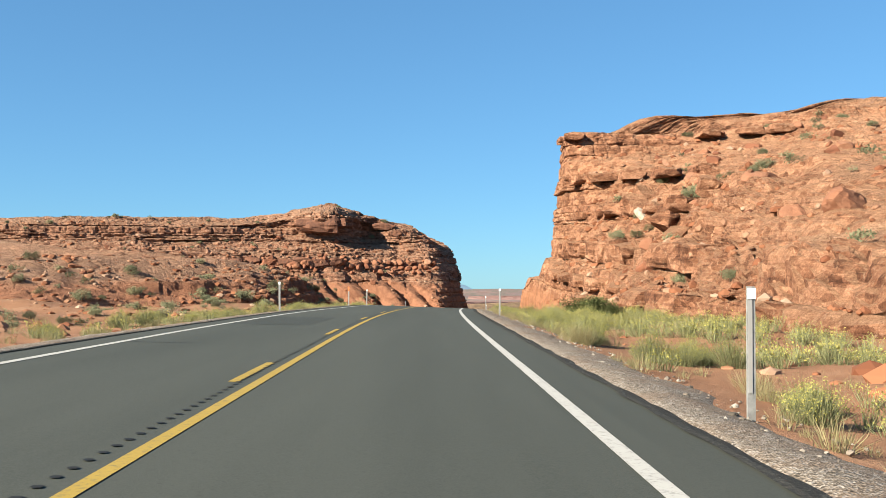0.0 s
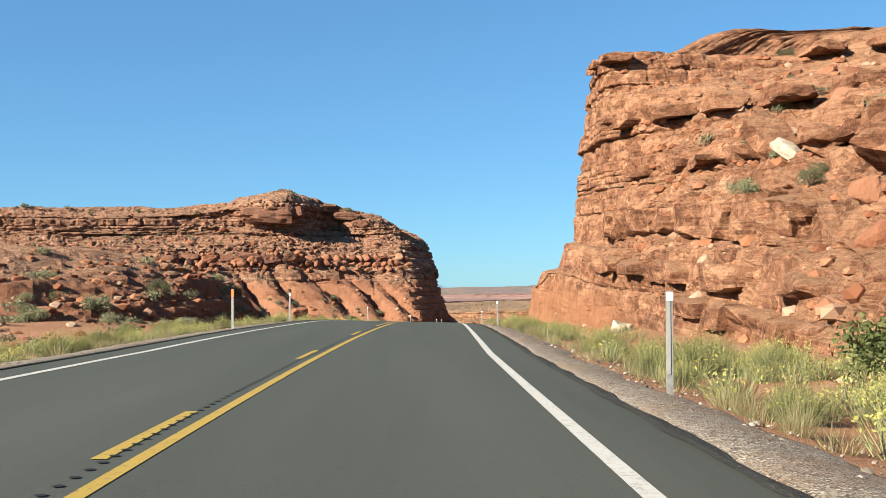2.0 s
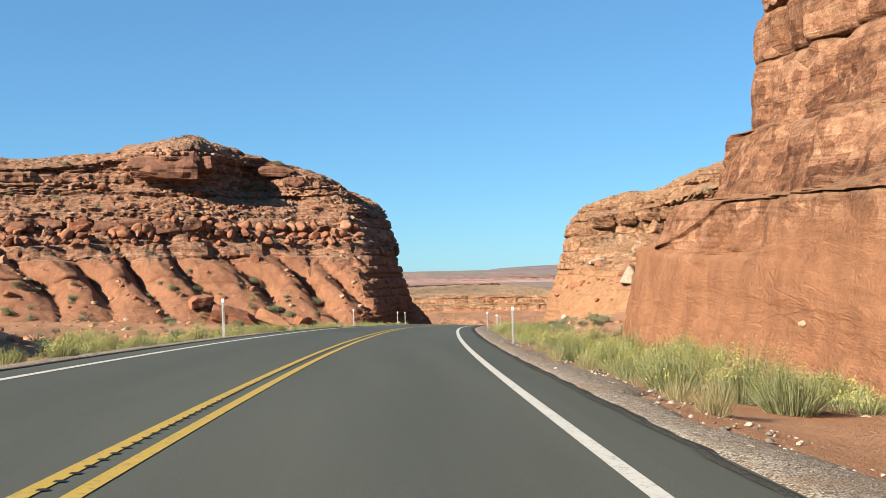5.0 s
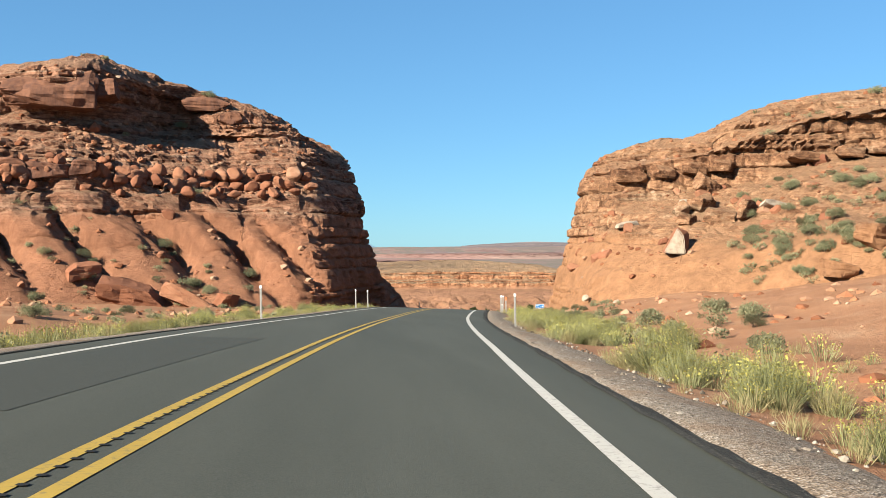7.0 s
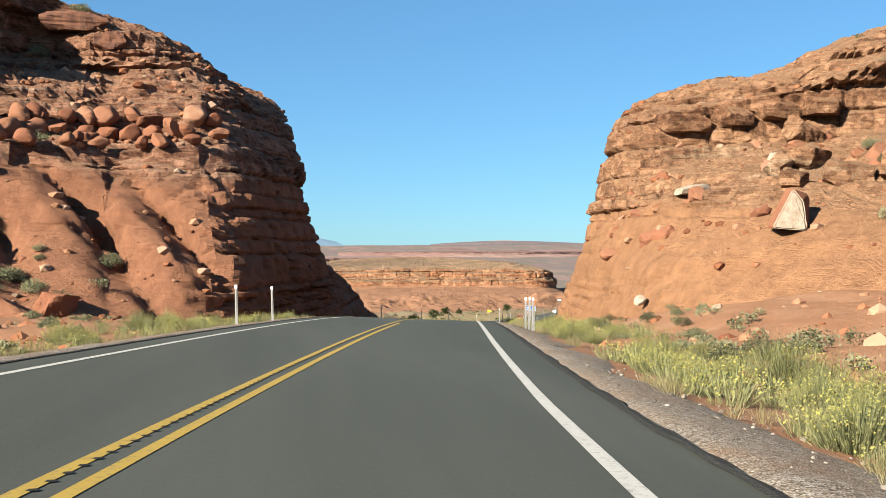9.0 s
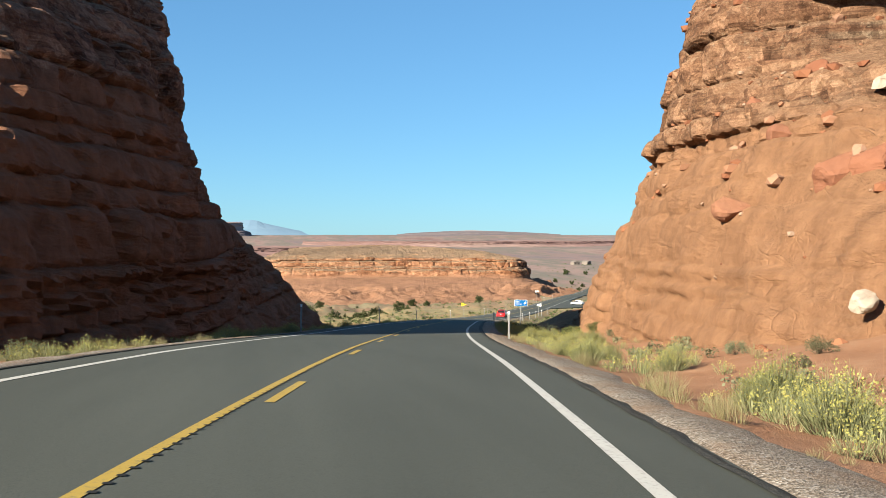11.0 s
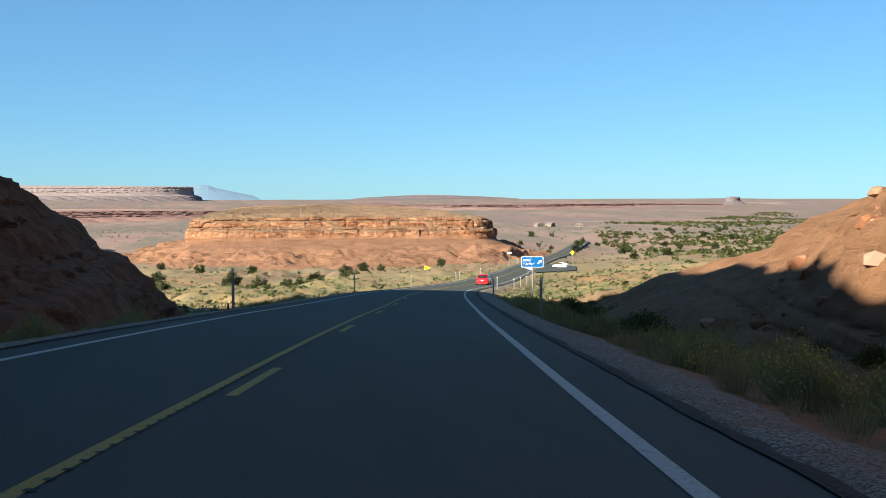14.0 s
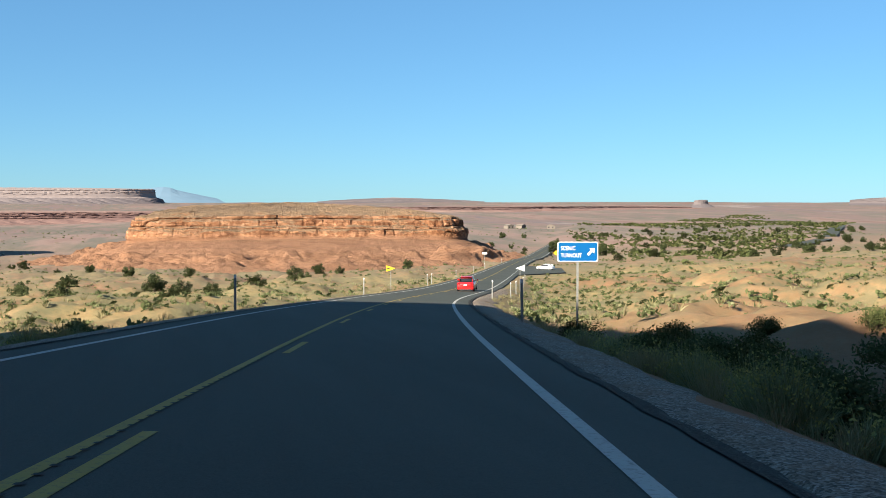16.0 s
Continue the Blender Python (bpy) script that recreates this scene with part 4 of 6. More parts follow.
for i, (x, y, z, rz, sc) in enumerate(verge_places(110, 6.0, 8.5, 1, 4, 345, 0.7, 1.3, 13, 1.2, 0.0)):
    plant("grass_tuft", straws[i % 3], ["foliage"], None, "tuft of dry straw-coloured grass", "grass", "grass tufts along the road", (x, y, z), sc, math.degrees(rz))
for i, (x, y, z, rz, sc) in enumerate(verge_places(60, 8.5, 15, 1, 140, 345, 0.8, 1.5, 14, 1.0, 0.0) + verge_places(60, 8.5, 22, -1, 40, 250, 0.7, 1.4, 15, 1.0, 0.0)):
    plant("sagebrush", sages[i % 4], ["branchwork", "foliage"], None, "rounded grey-green sagebrush on red earth", "bush", "sagebrush on the red earth", (x, y, z), sc, math.degrees(rz))
for i, (y, o, sc) in enumerate([(57, 10.6, 1.5), (60, 11.8, 1.3), (55, 12.2, 1.0), (318, 7.6, 1.2), (324, 9.0, 1.4), (330, 8.0, 1.1), (336, 9.6, 1.3), (342, 8.6, 1.2), (328, 11.5, 1.4), (337, 12.5, 1.2), (346, 11.0, 1.2), (312, 9.4, 1.2), (318, 13.5, 1.2), (324, 14.5, 1.3), (330, 14.0, 1.1), (322, 17.0, 1.0), (334, 16.5, 1.2),
                                (338, 7.4, 0.9), (343, 8.4, 1.0), (348, 9.6, 1.1), (340, 10.5, 1.2), (346, 12.5, 0.9), (350, 14.0, 0.8), (342, 14.5, 0.8), (347, 16.5, 0.8), (352, 11.5, 1.0), (352, 8.0, 1.0), (290, 11.0, 0.8), (293, 12.0, 0.7), (287, 12.5, 0.8), (298, 11.5, 0.7), (303, 12.0, 0.7), (281, 13.5, 0.7),
                                (346, -8.0, 1.1), (341, -9.5, 1.2), (352, -9.8, 1.2), (336, -8.2, 1.0), (331, -9.4, 1.1), (349, -12.5, 1.3)]):
    p = on_road(station(y), o)
    plant("green_bush", greens[i % 2], ["branchwork", "foliage"], None, "dense dark green desert bush beside the road", "bush", "green bushes by the road", (p.x, p.y, gz(p.x, p.y)), sc, i * 77)


# junipers on the plain
def juniper():
    trunk = bmesh.new()
    r = bmesh.ops.create_cone(trunk, cap_ends=True, segments=8, radius1=0.16, radius2=0.07, depth=1.2)
    bmesh.ops.translate(trunk, verts=r["verts"], vec=(0, 0, 0.5))
    crown = Tris()
    for _ in range(30):
        ang, q = RNG.uniform(0, 6.283), RNG.random() ** 0.5
        c = Vector((math.cos(ang) * q * 1.15, math.sin(ang) * q * 1.15, RNG.uniform(0.35, 2.3) * (1 - 0.4 * q * q)))
        for _ in range(60):
            d = Vector((RNG.gauss(0, 1), RNG.gauss(0, 1), RNG.gauss(0, 0.8))).normalized()
            crown.leaf(c + d * 0.44 * RNG.random() ** 0.4, RNG.uniform(0.07, 0.15))
    me = bpy.data.meshes.new("trunk")
    trunk.to_mesh(me)
    trunk.free()
    me.materials.append(M_TWIG)
    return [me, crown.mesh("crown", [M_JUNIPER])]


junipers = [juniper() for _ in range(3)]
_jr = random.Random(9)
jun = [(20.9, 520, 1.7), (6, 500, 1.8), (-4, 520, 1.5), (2, 545, 1.9), (40, 515, 1.7), (36, 505, 1.3), (31, 470, 1.0), (-20, 560, 1.6), (-40, 590, 1.8), (52, 540, 1.2), (62, 600, 1.4), (26, 440, 1.0), (-12, 480, 1.2), (96, 640, 1.4), (75, 650, 1.2)]
jun += [(_jr.uniform(190, 520), _jr.uniform(620, 1050), _jr.uniform(1.2, 2.0)) for _ in range(150)] + [(_jr.uniform(-260, 60), _jr.uniform(480, 820), _jr.uniform(0.8, 1.6)) for _ in range(28)]
for i, (x, y, sc) in enumerate(jun):
    plant("juniper", junipers[i % 3], ["trunk", "crown"], None, "low dark green juniper on the dry plain", "tree", "junipers on the plain", (x, y, gz(x, y)), sc, i * 51)

# low brush over the plain
_ps = np.random.RandomState(8)
far_sage = [merged(leafy(17, 0.5, 0.46, 0.16, 7, 2)) for _ in range(4)]


def plain_places(n, x0, x1, y0, y1, s0, s1):
    xy = np.column_stack([_ps.uniform(x0, x1, n), y0 + (y1 - y0) * _ps.random_sample(n) ** 1.5])
    so = nearest(xy)
    ok = (np.abs(so[:, 1]) > 7) & (vnoise(np.column_stack([xy / 22.0, np.zeros(n)]), 5) > -0.25) & ~((so[:, 1] > 0) & (so[:, 1] < 20) & (xy[:, 1] > 515) & (xy[:, 1] < 610))
    ok &= ~((xy[:, 1] < 345) & (xy[:, 0] < 24)) & ~((xy[:, 1] < 350) & (xy[:, 0] > 40))
    xy = xy[ok]
    z = ground_height(xy)
    return [(a, b, c, _ps.uniform(0, 6.28), _ps.uniform(s0, s1)) for (a, b), c in zip(xy, z)]


scatter("plain_sage", far_sage, plain_places(8500, -160, 260, 335, 720, 0.5, 1.5) + plain_places(6500, -90, 150, 335, 500, 0.35, 1.0) + plain_places(2600, -420, 560, 600, 1300, 0.9, 2.4) + plain_places(2400, 60, 420, 350, 800, 0.6, 1.7) + plain_places(4500, -150, 30, 350, 540, 0.4, 1.1), [M_TWIG, M_PLAINSAGE],
        "scattered grey-green sage over the dry plain", "sagebrush")
scatter("plain_rabbitbrush", [merged(leafy(34, 0.5, 0.5, 0.085, 9, 3)) for _ in range(4)], plain_places(4800, -60, 190, 332, 540, 0.5, 1.2), [M_TWIG, M_STEM],
        "pale yellow-green rabbitbrush over the near plain", "brush")
wood = [merged(leafy(16, 1.0, 1.0, 0.42, 6, 2)) for _ in range(4)]
band = []
for f, g, h in _ps.random_sample((4200, 3)):
    x, y = 250 + 620 * f + 170 * (g - 0.5), 860 + 760 * f + 560 * (g - 0.5)
    if vnoise(np.array([[x / 60, y / 60, 0]]), 6)[0] > -0.15 - 0.4 * (0.5 - abs(g - 0.5)):
        band.append((x, y, gz(x, y), 6.28 * h, 1.1 + 1.2 * h))
scatter("juniper_wood", wood, band, [M_TWIG, M_GREEN], "dark green belt of junipers across the far plain", "trees")
scatter("plain_grass", [merged(brush(8, 0.42, 0.4, 0.06, 0)) for _ in range(3)], plain_places(9000, -110, 200, 332, 600, 0.6, 1.5), [M_STRAW, M_STRAW], "dry grass over the plain", "grass")


# ---- boulders ----
def boulder_mesh(i, angular):
    bm = bmesh.new()
    bmesh.ops.create_icosphere(bm, subdivisions=3, radius=1.0)
    rr = random.Random(100 + i)
    planes = []
    for _ in range(17):
        n = Vector((rr.gauss(0, 1), rr.gauss(0, 1), rr.gauss(0, 1))).normalized()
        planes.append((n, rr.uniform(0.45, 0.8) if angular > 0.5 else rr.uniform(0.56, 0.86)))
    stretch = Vector((rr.uniform(0.8, 1.35), rr.uniform(0.75, 1.1), rr.uniform(0.6, 0.95)))
    for v in bm.verts:
        for n, d in planes:
            over = v.co.dot(n) - d
            if over > 0:
                v.co -= n * over * 0.96
        v.co += v.co.normalized() * (0.07 * noise.noise(v.co * 2.2 + Vector((i, 0, 0))) + 0.05 * noise.noise(v.co * 6.0 + Vector((i, 3, 0))))
        v.co = Vector((v.co.x * stretch.x, v.co.y * stretch.y, v.co.z * stretch.z))
    me = bpy.data.meshes.new("boulder")
    bm.to_mesh(me)
    bm.free()
    me.materials.append(M_BOULDER)
    me.polygons.foreach_set("use_smooth", np.full(len(me.polygons), angular < 0.5))
    return me


ROUND = [boulder_mesh(i, 0.0) for i in range(5)]
BLOCK = [boulder_mesh(i + 20, 1.0) for i in range(7)]


def on_rock(grid, x, y, up=0.0):
    """The place on a rock mass nearest to x, y."""
    g = grid.reshape(-1, 3)
    near = g[(np.abs(g[:, 0] - x) < 0.8) & (np.abs(g[:, 1] - y) < 0.8)]
    z = max(gz(x, y), float(near[:, 2].max()) if len(near) else -99.0)
    return (x, y, z + up)


def boulder(me, at, size, label, group, tilt=25):
    ob = new("boulder", me)
    at = (at[0], at[1], at[2] - 0.15 * size)
    ob.matrix_world = pose(*at, RNG.uniform(-tilt, tilt), RNG.uniform(-tilt, tilt), RNG.uniform(0, 360)) @ Matrix.Scale(size, 4)
    tagged(ob, label, "boulder", group)
    return ob


def pick(grid, hh, n, h0, h1, u0, u1, seed):
    """Places on a rock mass between two heights and two shares of its length."""
    rs = np.random.RandomState(seed)
    out = []
    rows = grid.shape[0]
    while len(out) < n:
        i = rs.randint(int(u0 * rows), int(u1 * rows))
        js = np.where((hh[i] > h0) & (hh[i] < h1))[0]
        if len(js):
            j = min(max(js[rs.randint(len(js))], 2), grid.shape[1] - 3)
            d = grid[i, j + 2] - grid[i, j - 2]
            if abs(d[2]) < 1.1 * math.hypot(d[0], d[1]) or rs.random_sample() < 0.03:
                out.append(grid[i, j])
    return out


def rubble_stuff(name, spots, s0, s1, seed, label):
    rs = np.random.RandomState(seed)
    variants = []
    for m in range(6):
        bm = bmesh.new()
        bmesh.ops.create_icosphere(bm, subdivisions=1, radius=1.0)
        for v in bm.verts:
            v.co = Vector((v.co.x * rs.uniform(0.7, 1.3), v.co.y * rs.uniform(0.7, 1.2), v.co.z * rs.uniform(0.45, 0.9)))
        bmesh.ops.triangulate(bm, faces=bm.faces)
        bm.verts.ensure_lookup_table()
        variants.append((np.array([tuple(v.co) for v in bm.verts]), np.array([[v.index for v in f.verts] for f in bm.faces]), np.zeros(len(bm.faces), int)))
        bm.free()
    scatter(name, variants, [(p[0], p[1], p[2], rs.uniform(0, 6.28), s0 + (s1 - s0) * rs.random_sample() ** 3) for p in spots], [M_STONES if s1 > 0.07 else M_PEBBLE], label, "rubble")


M_PEBBLE = leaf_material("gravel_pebble", [(0.0, (0.083, 0.071, 0.058)), (0.5, (0.183, 0.149, 0.116)), (1.0, (0.332, 0.299, 0.249))], 0.95)
M_STONES = leaf_material("rubble_stone", [(0.0, (0.135, 0.052, 0.027)), (0.5, (0.233, 0.101, 0.052)), (0.85, (0.274, 0.158, 0.098)), (1.0, (0.315, 0.228, 0.162))], 0.95)

GL, GR = "boulders on the headland", "broken blocks on the cliff slope"
for i, p in enumerate(pick(RL, RLH, 85, 0.44, 0.54, 0.20, 0.47, 1)):
    boulder(ROUND[i % 5], p + np.array([0, -0.5, 0.35]), 0.5 + 0.9 * RNG.random() ** 1.7, "rounded red sandstone boulder lodged on the slope", GL)
for i, p in enumerate(pick(RL, RLH, 55, 0.34, 0.78, 0.18, 0.47, 2)):
    boulder(BLOCK[i % 7], p, 0.35 + 1.1 * RNG.random() ** 2, "angular red sandstone block among rubble", GL)
for i, p in enumerate(pick(RL, RLH, 18, 0.03, 0.4, 0.15, 0.48, 3)):
    boulder(BLOCK[i % 7], p, 0.35 + 1.0 * RNG.random() ** 2, "fallen sandstone block on the clay mounds", GL)
for i, p in enumerate(pick(R1, R1H, 45, 0.2, 0.8, 0.16, 0.46, 4)):
    boulder(BLOCK[i % 7], p, 0.4 + 1.1 * RNG.random() ** 1.6, "broken red sandstone block on the cliff slope", GR, 40)
for i, p in enumerate(pick(R1, R1H, 14, 0.75, 1.0, 0.12, 0.45, 5)):
    boulder(BLOCK[i % 7], p, 0.35 + 0.8 * RNG.random() ** 2, "weathered sandstone block near the cliff top", GR, 30)
for i, p in enumerate(pick(R2, R2H, 45, 0.26, 0.66, 0.20, 0.46, 6)):
    boulder(BLOCK[i % 7], p, 0.4 + 1.2 * RNG.random() ** 2, "orange sandstone block fallen below the ledge", "fallen blocks below the ledge", 35)
for i, p in enumerate(pick(R0, R0H, 16, 0.05, 1.0, 0.2, 0.8, 7)):
    boulder(BLOCK[i % 7], p, 0.25 + 0.8 * RNG.random() ** 2, "brown-red rock on the rubble spur", "rocks on the spur", 30)
rubble_stuff("slope_rubble", pick(RL, RLH, 1500, 0.42, 0.95, 0.05, 0.5, 21) + pick(RL, RLH, 400, 0.0, 0.3, 0.1, 0.5, 22), 0.12, 0.6, 1, "small red stones strewn on the headland")
rubble_stuff("cliff_rubble", pick(R1, R1H, 1300, 0.1, 1.0, 0.1, 0.6, 23) + pick(R1, R1H, 90, 0.0, 0.12, 0.3, 0.85, 24), 0.1, 0.5, 2, "small red stones on the cliff slope")
rubble_stuff("ledge_rubble", pick(R2, R2H, 900, 0.15, 1.0, 0.1, 0.7, 25) + pick(R0, R0H, 2200, 0.0, 1.0, 0.05, 0.9, 26), 0.1, 0.55, 3, "small stones below the ledges")

rubble_stuff("ground_stones", [(a, b, c - 0.02) for a, b, c, _, _ in verge_places(3200, 8, 44, -1, 20, 240, 1, 1, 51, 1.0, -1) + verge_places(1500, 8, 26, 1, 5, 270, 1, 1, 52, 1.0, -1)], 0.05, 0.42, 4, "red and tan stones scattered on bare earth")
rubble_stuff("gravel_stones", [(a, b, c + 0.03) for a, b, c, _, _ in verge_places(2600, 4.8, 6.6, 1, 4, 200, 1, 1, 53, 1.0, -1) + verge_places(900, 4.8, 6.4, -1, 20, 150, 1, 1, 54, 1.0, -1)], 0.015, 0.06, 5, "loose pale gravel stones on the shoulder")

# slabs, ledge blocks and the boulder belt
M_VARNISH = Mat("dark_varnished_sandstone", 0.85)
_c = M_VARNISH.mix(M_VARNISH.ramp(M_VARNISH.noise(1.0, 5, 0.7, M_VARNISH.scaled(1.2, 1.2, 0.35)), [(0.38, (0.0,)), (0.62, (1.0,))]), (0.085, 0.042, 0.030), (0.150, 0.070, 0.042))
M_VARNISH.color(_c).bump(M_VARNISH.noise(2.2, 6, 0.75), 0.7, 0.15)
M_VARNISH = M_VARNISH.m


def slab_mesh(w, d, h, seed, mat, cuts=8, chip=0.07):
    """A broken block of bedded rock: split planes, worn arrises, a bed line or two round it."""
    bm = bmesh.new()
    bmesh.ops.create_cube(bm, size=2.0)
    bmesh.ops.subdivide_edges(bm, edges=bm.edges, cuts=cuts, use_grid_fill=True)
    rr = random.Random(seed)
    planes = []
    for _ in range(13):
        n = Vector((rr.gauss(0, 1), rr.gauss(0, 1), rr.gauss(0, 0.75))).normalized()
        planes.append((n, (abs(n.x) + abs(n.y) + abs(n.z)) * rr.uniform(0.62, 0.88)))
    half = Vector((w / 2, d / 2, h / 2))
    skew = (rr.uniform(-0.25, 0.25), rr.uniform(-0.25, 0.25))
    taper = (rr.uniform(-0.2, 0.2), rr.uniform(-0.25, 0.25))
    beds = [rr.uniform(-0.7, 0.7) for _ in range(2)]
    for v in bm.verts:
        c = v.co.copy()
        for n, far in planes:
            over = c.dot(n) - far
            if over > 0:
                c -= n * over
        cut = sum(math.exp(-((c.z - b) / 0.08) ** 2) for b in beds)
        p = Vector((c.x * half.x * (1 + taper[0] * c.y), c.y * half.y, c.z * half.z * (1 + taper[1] * c.x)))
        q = p + Vector((seed * 1.7, 0, 0))
        k = noise.noise(q * 0.8) + 0.55 * noise.noise(q * 2.2) + 0.3 * noise.noise(q * 5.0)
        n = v.co.normalized()
        p += Vector((n.x, n.y, 0.5 * n.z)) * (chip * min(w, d, h) * 1.6 * k - 0.035 * h * cut)
        p.x += skew[0] * p.z
        p.y += skew[1] * p.z
        v.co = p
    me = bpy.data.meshes.new("rock_slab")
    bm.to_mesh(me)
    bm.free()
    me.materials.append(mat)
    return me


def slab(at, size, label, group, mat, turn=0.0, tilt=(0.0, 0.0), seed=1):
    ob = new("rock_slab", slab_mesh(*size, seed, mat))
    ob.matrix_world = pose(*at, tilt[0], tilt[1], turn)
    return tagged(ob, label, "rock slab", group)


def front_of(grid, x, z):
    """The face's y where a mass looks towards -y."""
    g = grid.reshape(-1, 3)
    near = g[(np.abs(g[:, 0] - x) < 1.2) & (np.abs(g[:, 2] - z) < 0.9)]
    return float(near[:, 1].min()) if len(near) else None


def side_of(grid, y, z):
    """The face's x where a mass looks towards -x."""
    g = grid.reshape(-1, 3)
    near = g[(np.abs(g[:, 1] - y) < 1.2) & (np.abs(g[:, 2] - z) < 0.6) & (g[:, 0] < 40)]
    return float(near[:, 0].min()) if len(near) else None


# headland: the dark cap blocks and the ledge below them
GC = "dark blocks on the headland"
for i, (x, z, w, d, h, dy) in enumerate([(-32.4, 16.9, 10.0, 7.0, 4.0, 2.6), (-26.6, 17.4, 3.6, 5.0, 2.6, 2.7), (-15.8, 17.2, 5.5, 5.0, 1.9, 2.0), (-12.2, 15.2, 3.0, 3.0, 1.8, 1.3)]):
    y = front_of(RL, x, z)
    if y is not None:
        slab((x, y + dy, z), (w, d, h), "dark brown varnished sandstone block under the headland top", GC, M_VARNISH, RNG.uniform(-5, 5), (RNG.uniform(-3, 3), RNG.uniform(-2, 2)), 300 + i)
for i, (x, w) in enumerate([(-51.5, 3.2), (-47.8, 3.6), (-43.6, 4.0), (-39.2, 3.8), (-35.1, 4.0), (-30.6, 4.6), (-26.4, 3.2)]):
    z = 7.1 + 0.35 * math.sin(i * 2.1)
    y = front_of(RL, x, z)
    if y is not None:
        slab((x, y + 0.75, z), (w, 3.0, 1.5 + 0.2 * (i % 3)), "long dark brown sandstone ledge block", GC, M_VARNISH if i != 2 else M_BOULDER, RNG.uniform(-6, 6), (0, RNG.uniform(-2, 2)), 320 + i)
GB = "rounded boulders of the belt"
x = -24.5
while x < -1.5:
    for z, r in ((7.0, 1.05), (5.7, 0.95), (4.5, 0.7)):
        xx = x + RNG.uniform(-0.5, 0.5)
        y = front_of(RL, xx, z)
        if y is not None and RNG.random() < (0.95 if z > 5 else 0.5):
            boulder((ROUND + BLOCK[:2])[RNG.randrange(7)], (xx, y + 0.35 * r, z + RNG.uniform(-0.3, 0.3)), r * RNG.uniform(0.8, 1.35), "rounded orange-red boulder packed in a ledge of boulders", GB, 30)
    x += 1.75
for i in range(46):
    x, z = RNG.uniform(-55, -25), RNG.uniform(4.2, 8.4)
    y = front_of(RL, x, z)
    if y is not None:
        boulder(BLOCK[i % 7], (x, y + 0.2, z), RNG.uniform(0.45, 1.15), "angular brown-red block tumbled below the ledge", GL, 40)
for i, (x, y, w, d, h, rx, ry, rz) in enumerate([(-18.6, 242.6, 6.4, 4.2, 2.2, 8, 12, 12), (-12.6, 242.2, 6.2, 3.4, 1.3, -16, 24, -8), (-23.5, 243.4, 3.0, 2.4, 1.4, 5, -10, 30), (-9.2, 243.0, 2.2, 2.0, 1.6, 10, 10, 50)]):
    at = on_rock(RL, x, y)
    slab((at[0], at[1], at[2] + 0.15 * h), (w, d, h), "large flat-sided fallen slab of red sandstone", "large slabs", M_BOULDER, rz, (rx, ry), 340 + i)

# near cliff: massive ledge beds, each broken into blocks
GE = "ledge blocks of the cliff"
for row, (z0, h, stick, y0, y1) in enumerate([(3.85, 1.9, 0.95, 60, 112), (1.3, 1.1, 0.8, 56, 104), (-0.1, 0.9, 0.6, 52, 86), (7.4, 0.8, 0.6, 78, 112), (11.6, 1.1, 0.8, 95, 117), (16.9, 0.9, 0.6, 108, 122)]):
    y, i = y0, 0
    while y < y1:
        w = RNG.uniform(2.6, 6.2) if h > 1 else RNG.uniform(1.8, 4.5)
        yc = y + w / 2
        z = z0 + 0.045 * (yc - 84)
        xf = side_of(R1, yc, z)
        if xf is not None and RNG.random() < 0.85:
            d = 2.6
            slab((xf + d / 2 - stick * RNG.uniform(0.3, 1.1), yc, z), (d, w * 0.97, h * RNG.uniform(0.8, 1.08)), "massive red sandstone block in a cliff ledge", GE, M_ROCK_R, RNG.uniform(-4, 4), (2.5, RNG.uniform(-2, 2)), 400 + 40 * row + i)
        y += w
        i += 1
for i, (x, y, w, d, h, rx, ry, rz, mat) in enumerate([(17.4, 87.5, 0.6, 2.2, 0.6, 28, 0, 10, M_PALE), (18.3, 85.0, 1.7, 2.2, 1.5, 20, 12, 30, M_ROCK_R), (18.9, 81.0, 2.0, 2.5, 1.7, -10, 14, -20, M_ROCK_R), (17.6, 90.5, 2.0, 3.0, 1.3, 35, -10, 15, M_ROCK_R),
                                                      (17.2, 77.0, 1.9, 2.1, 1.4, 12, 18, 40, M_ROCK_R), (20.5, 88.0, 1.7, 1.9, 1.2, -14, 8, 60, M_ROCK_R), (19.5, 96.0, 1.6, 2.4, 1.2, 45, 0, 20, M_ROCK_R), (21.0, 78.5, 2.1, 1.9, 1.3, 8, -16, 75, M_ROCK_R), (16.6, 72.5, 1.6, 2.0, 1.1, 18, 14, -30, M_ROCK_R)]):
    at = on_rock(R1, x, y)
    slab((at[0], at[1], at[2] + 0.05 * h), (w, d, h), "pale elongated rock leaning on the rubble" if mat is M_PALE else "large tilted red block on the rubble slope", GR, mat, rz, (rx, ry), 600 + i)

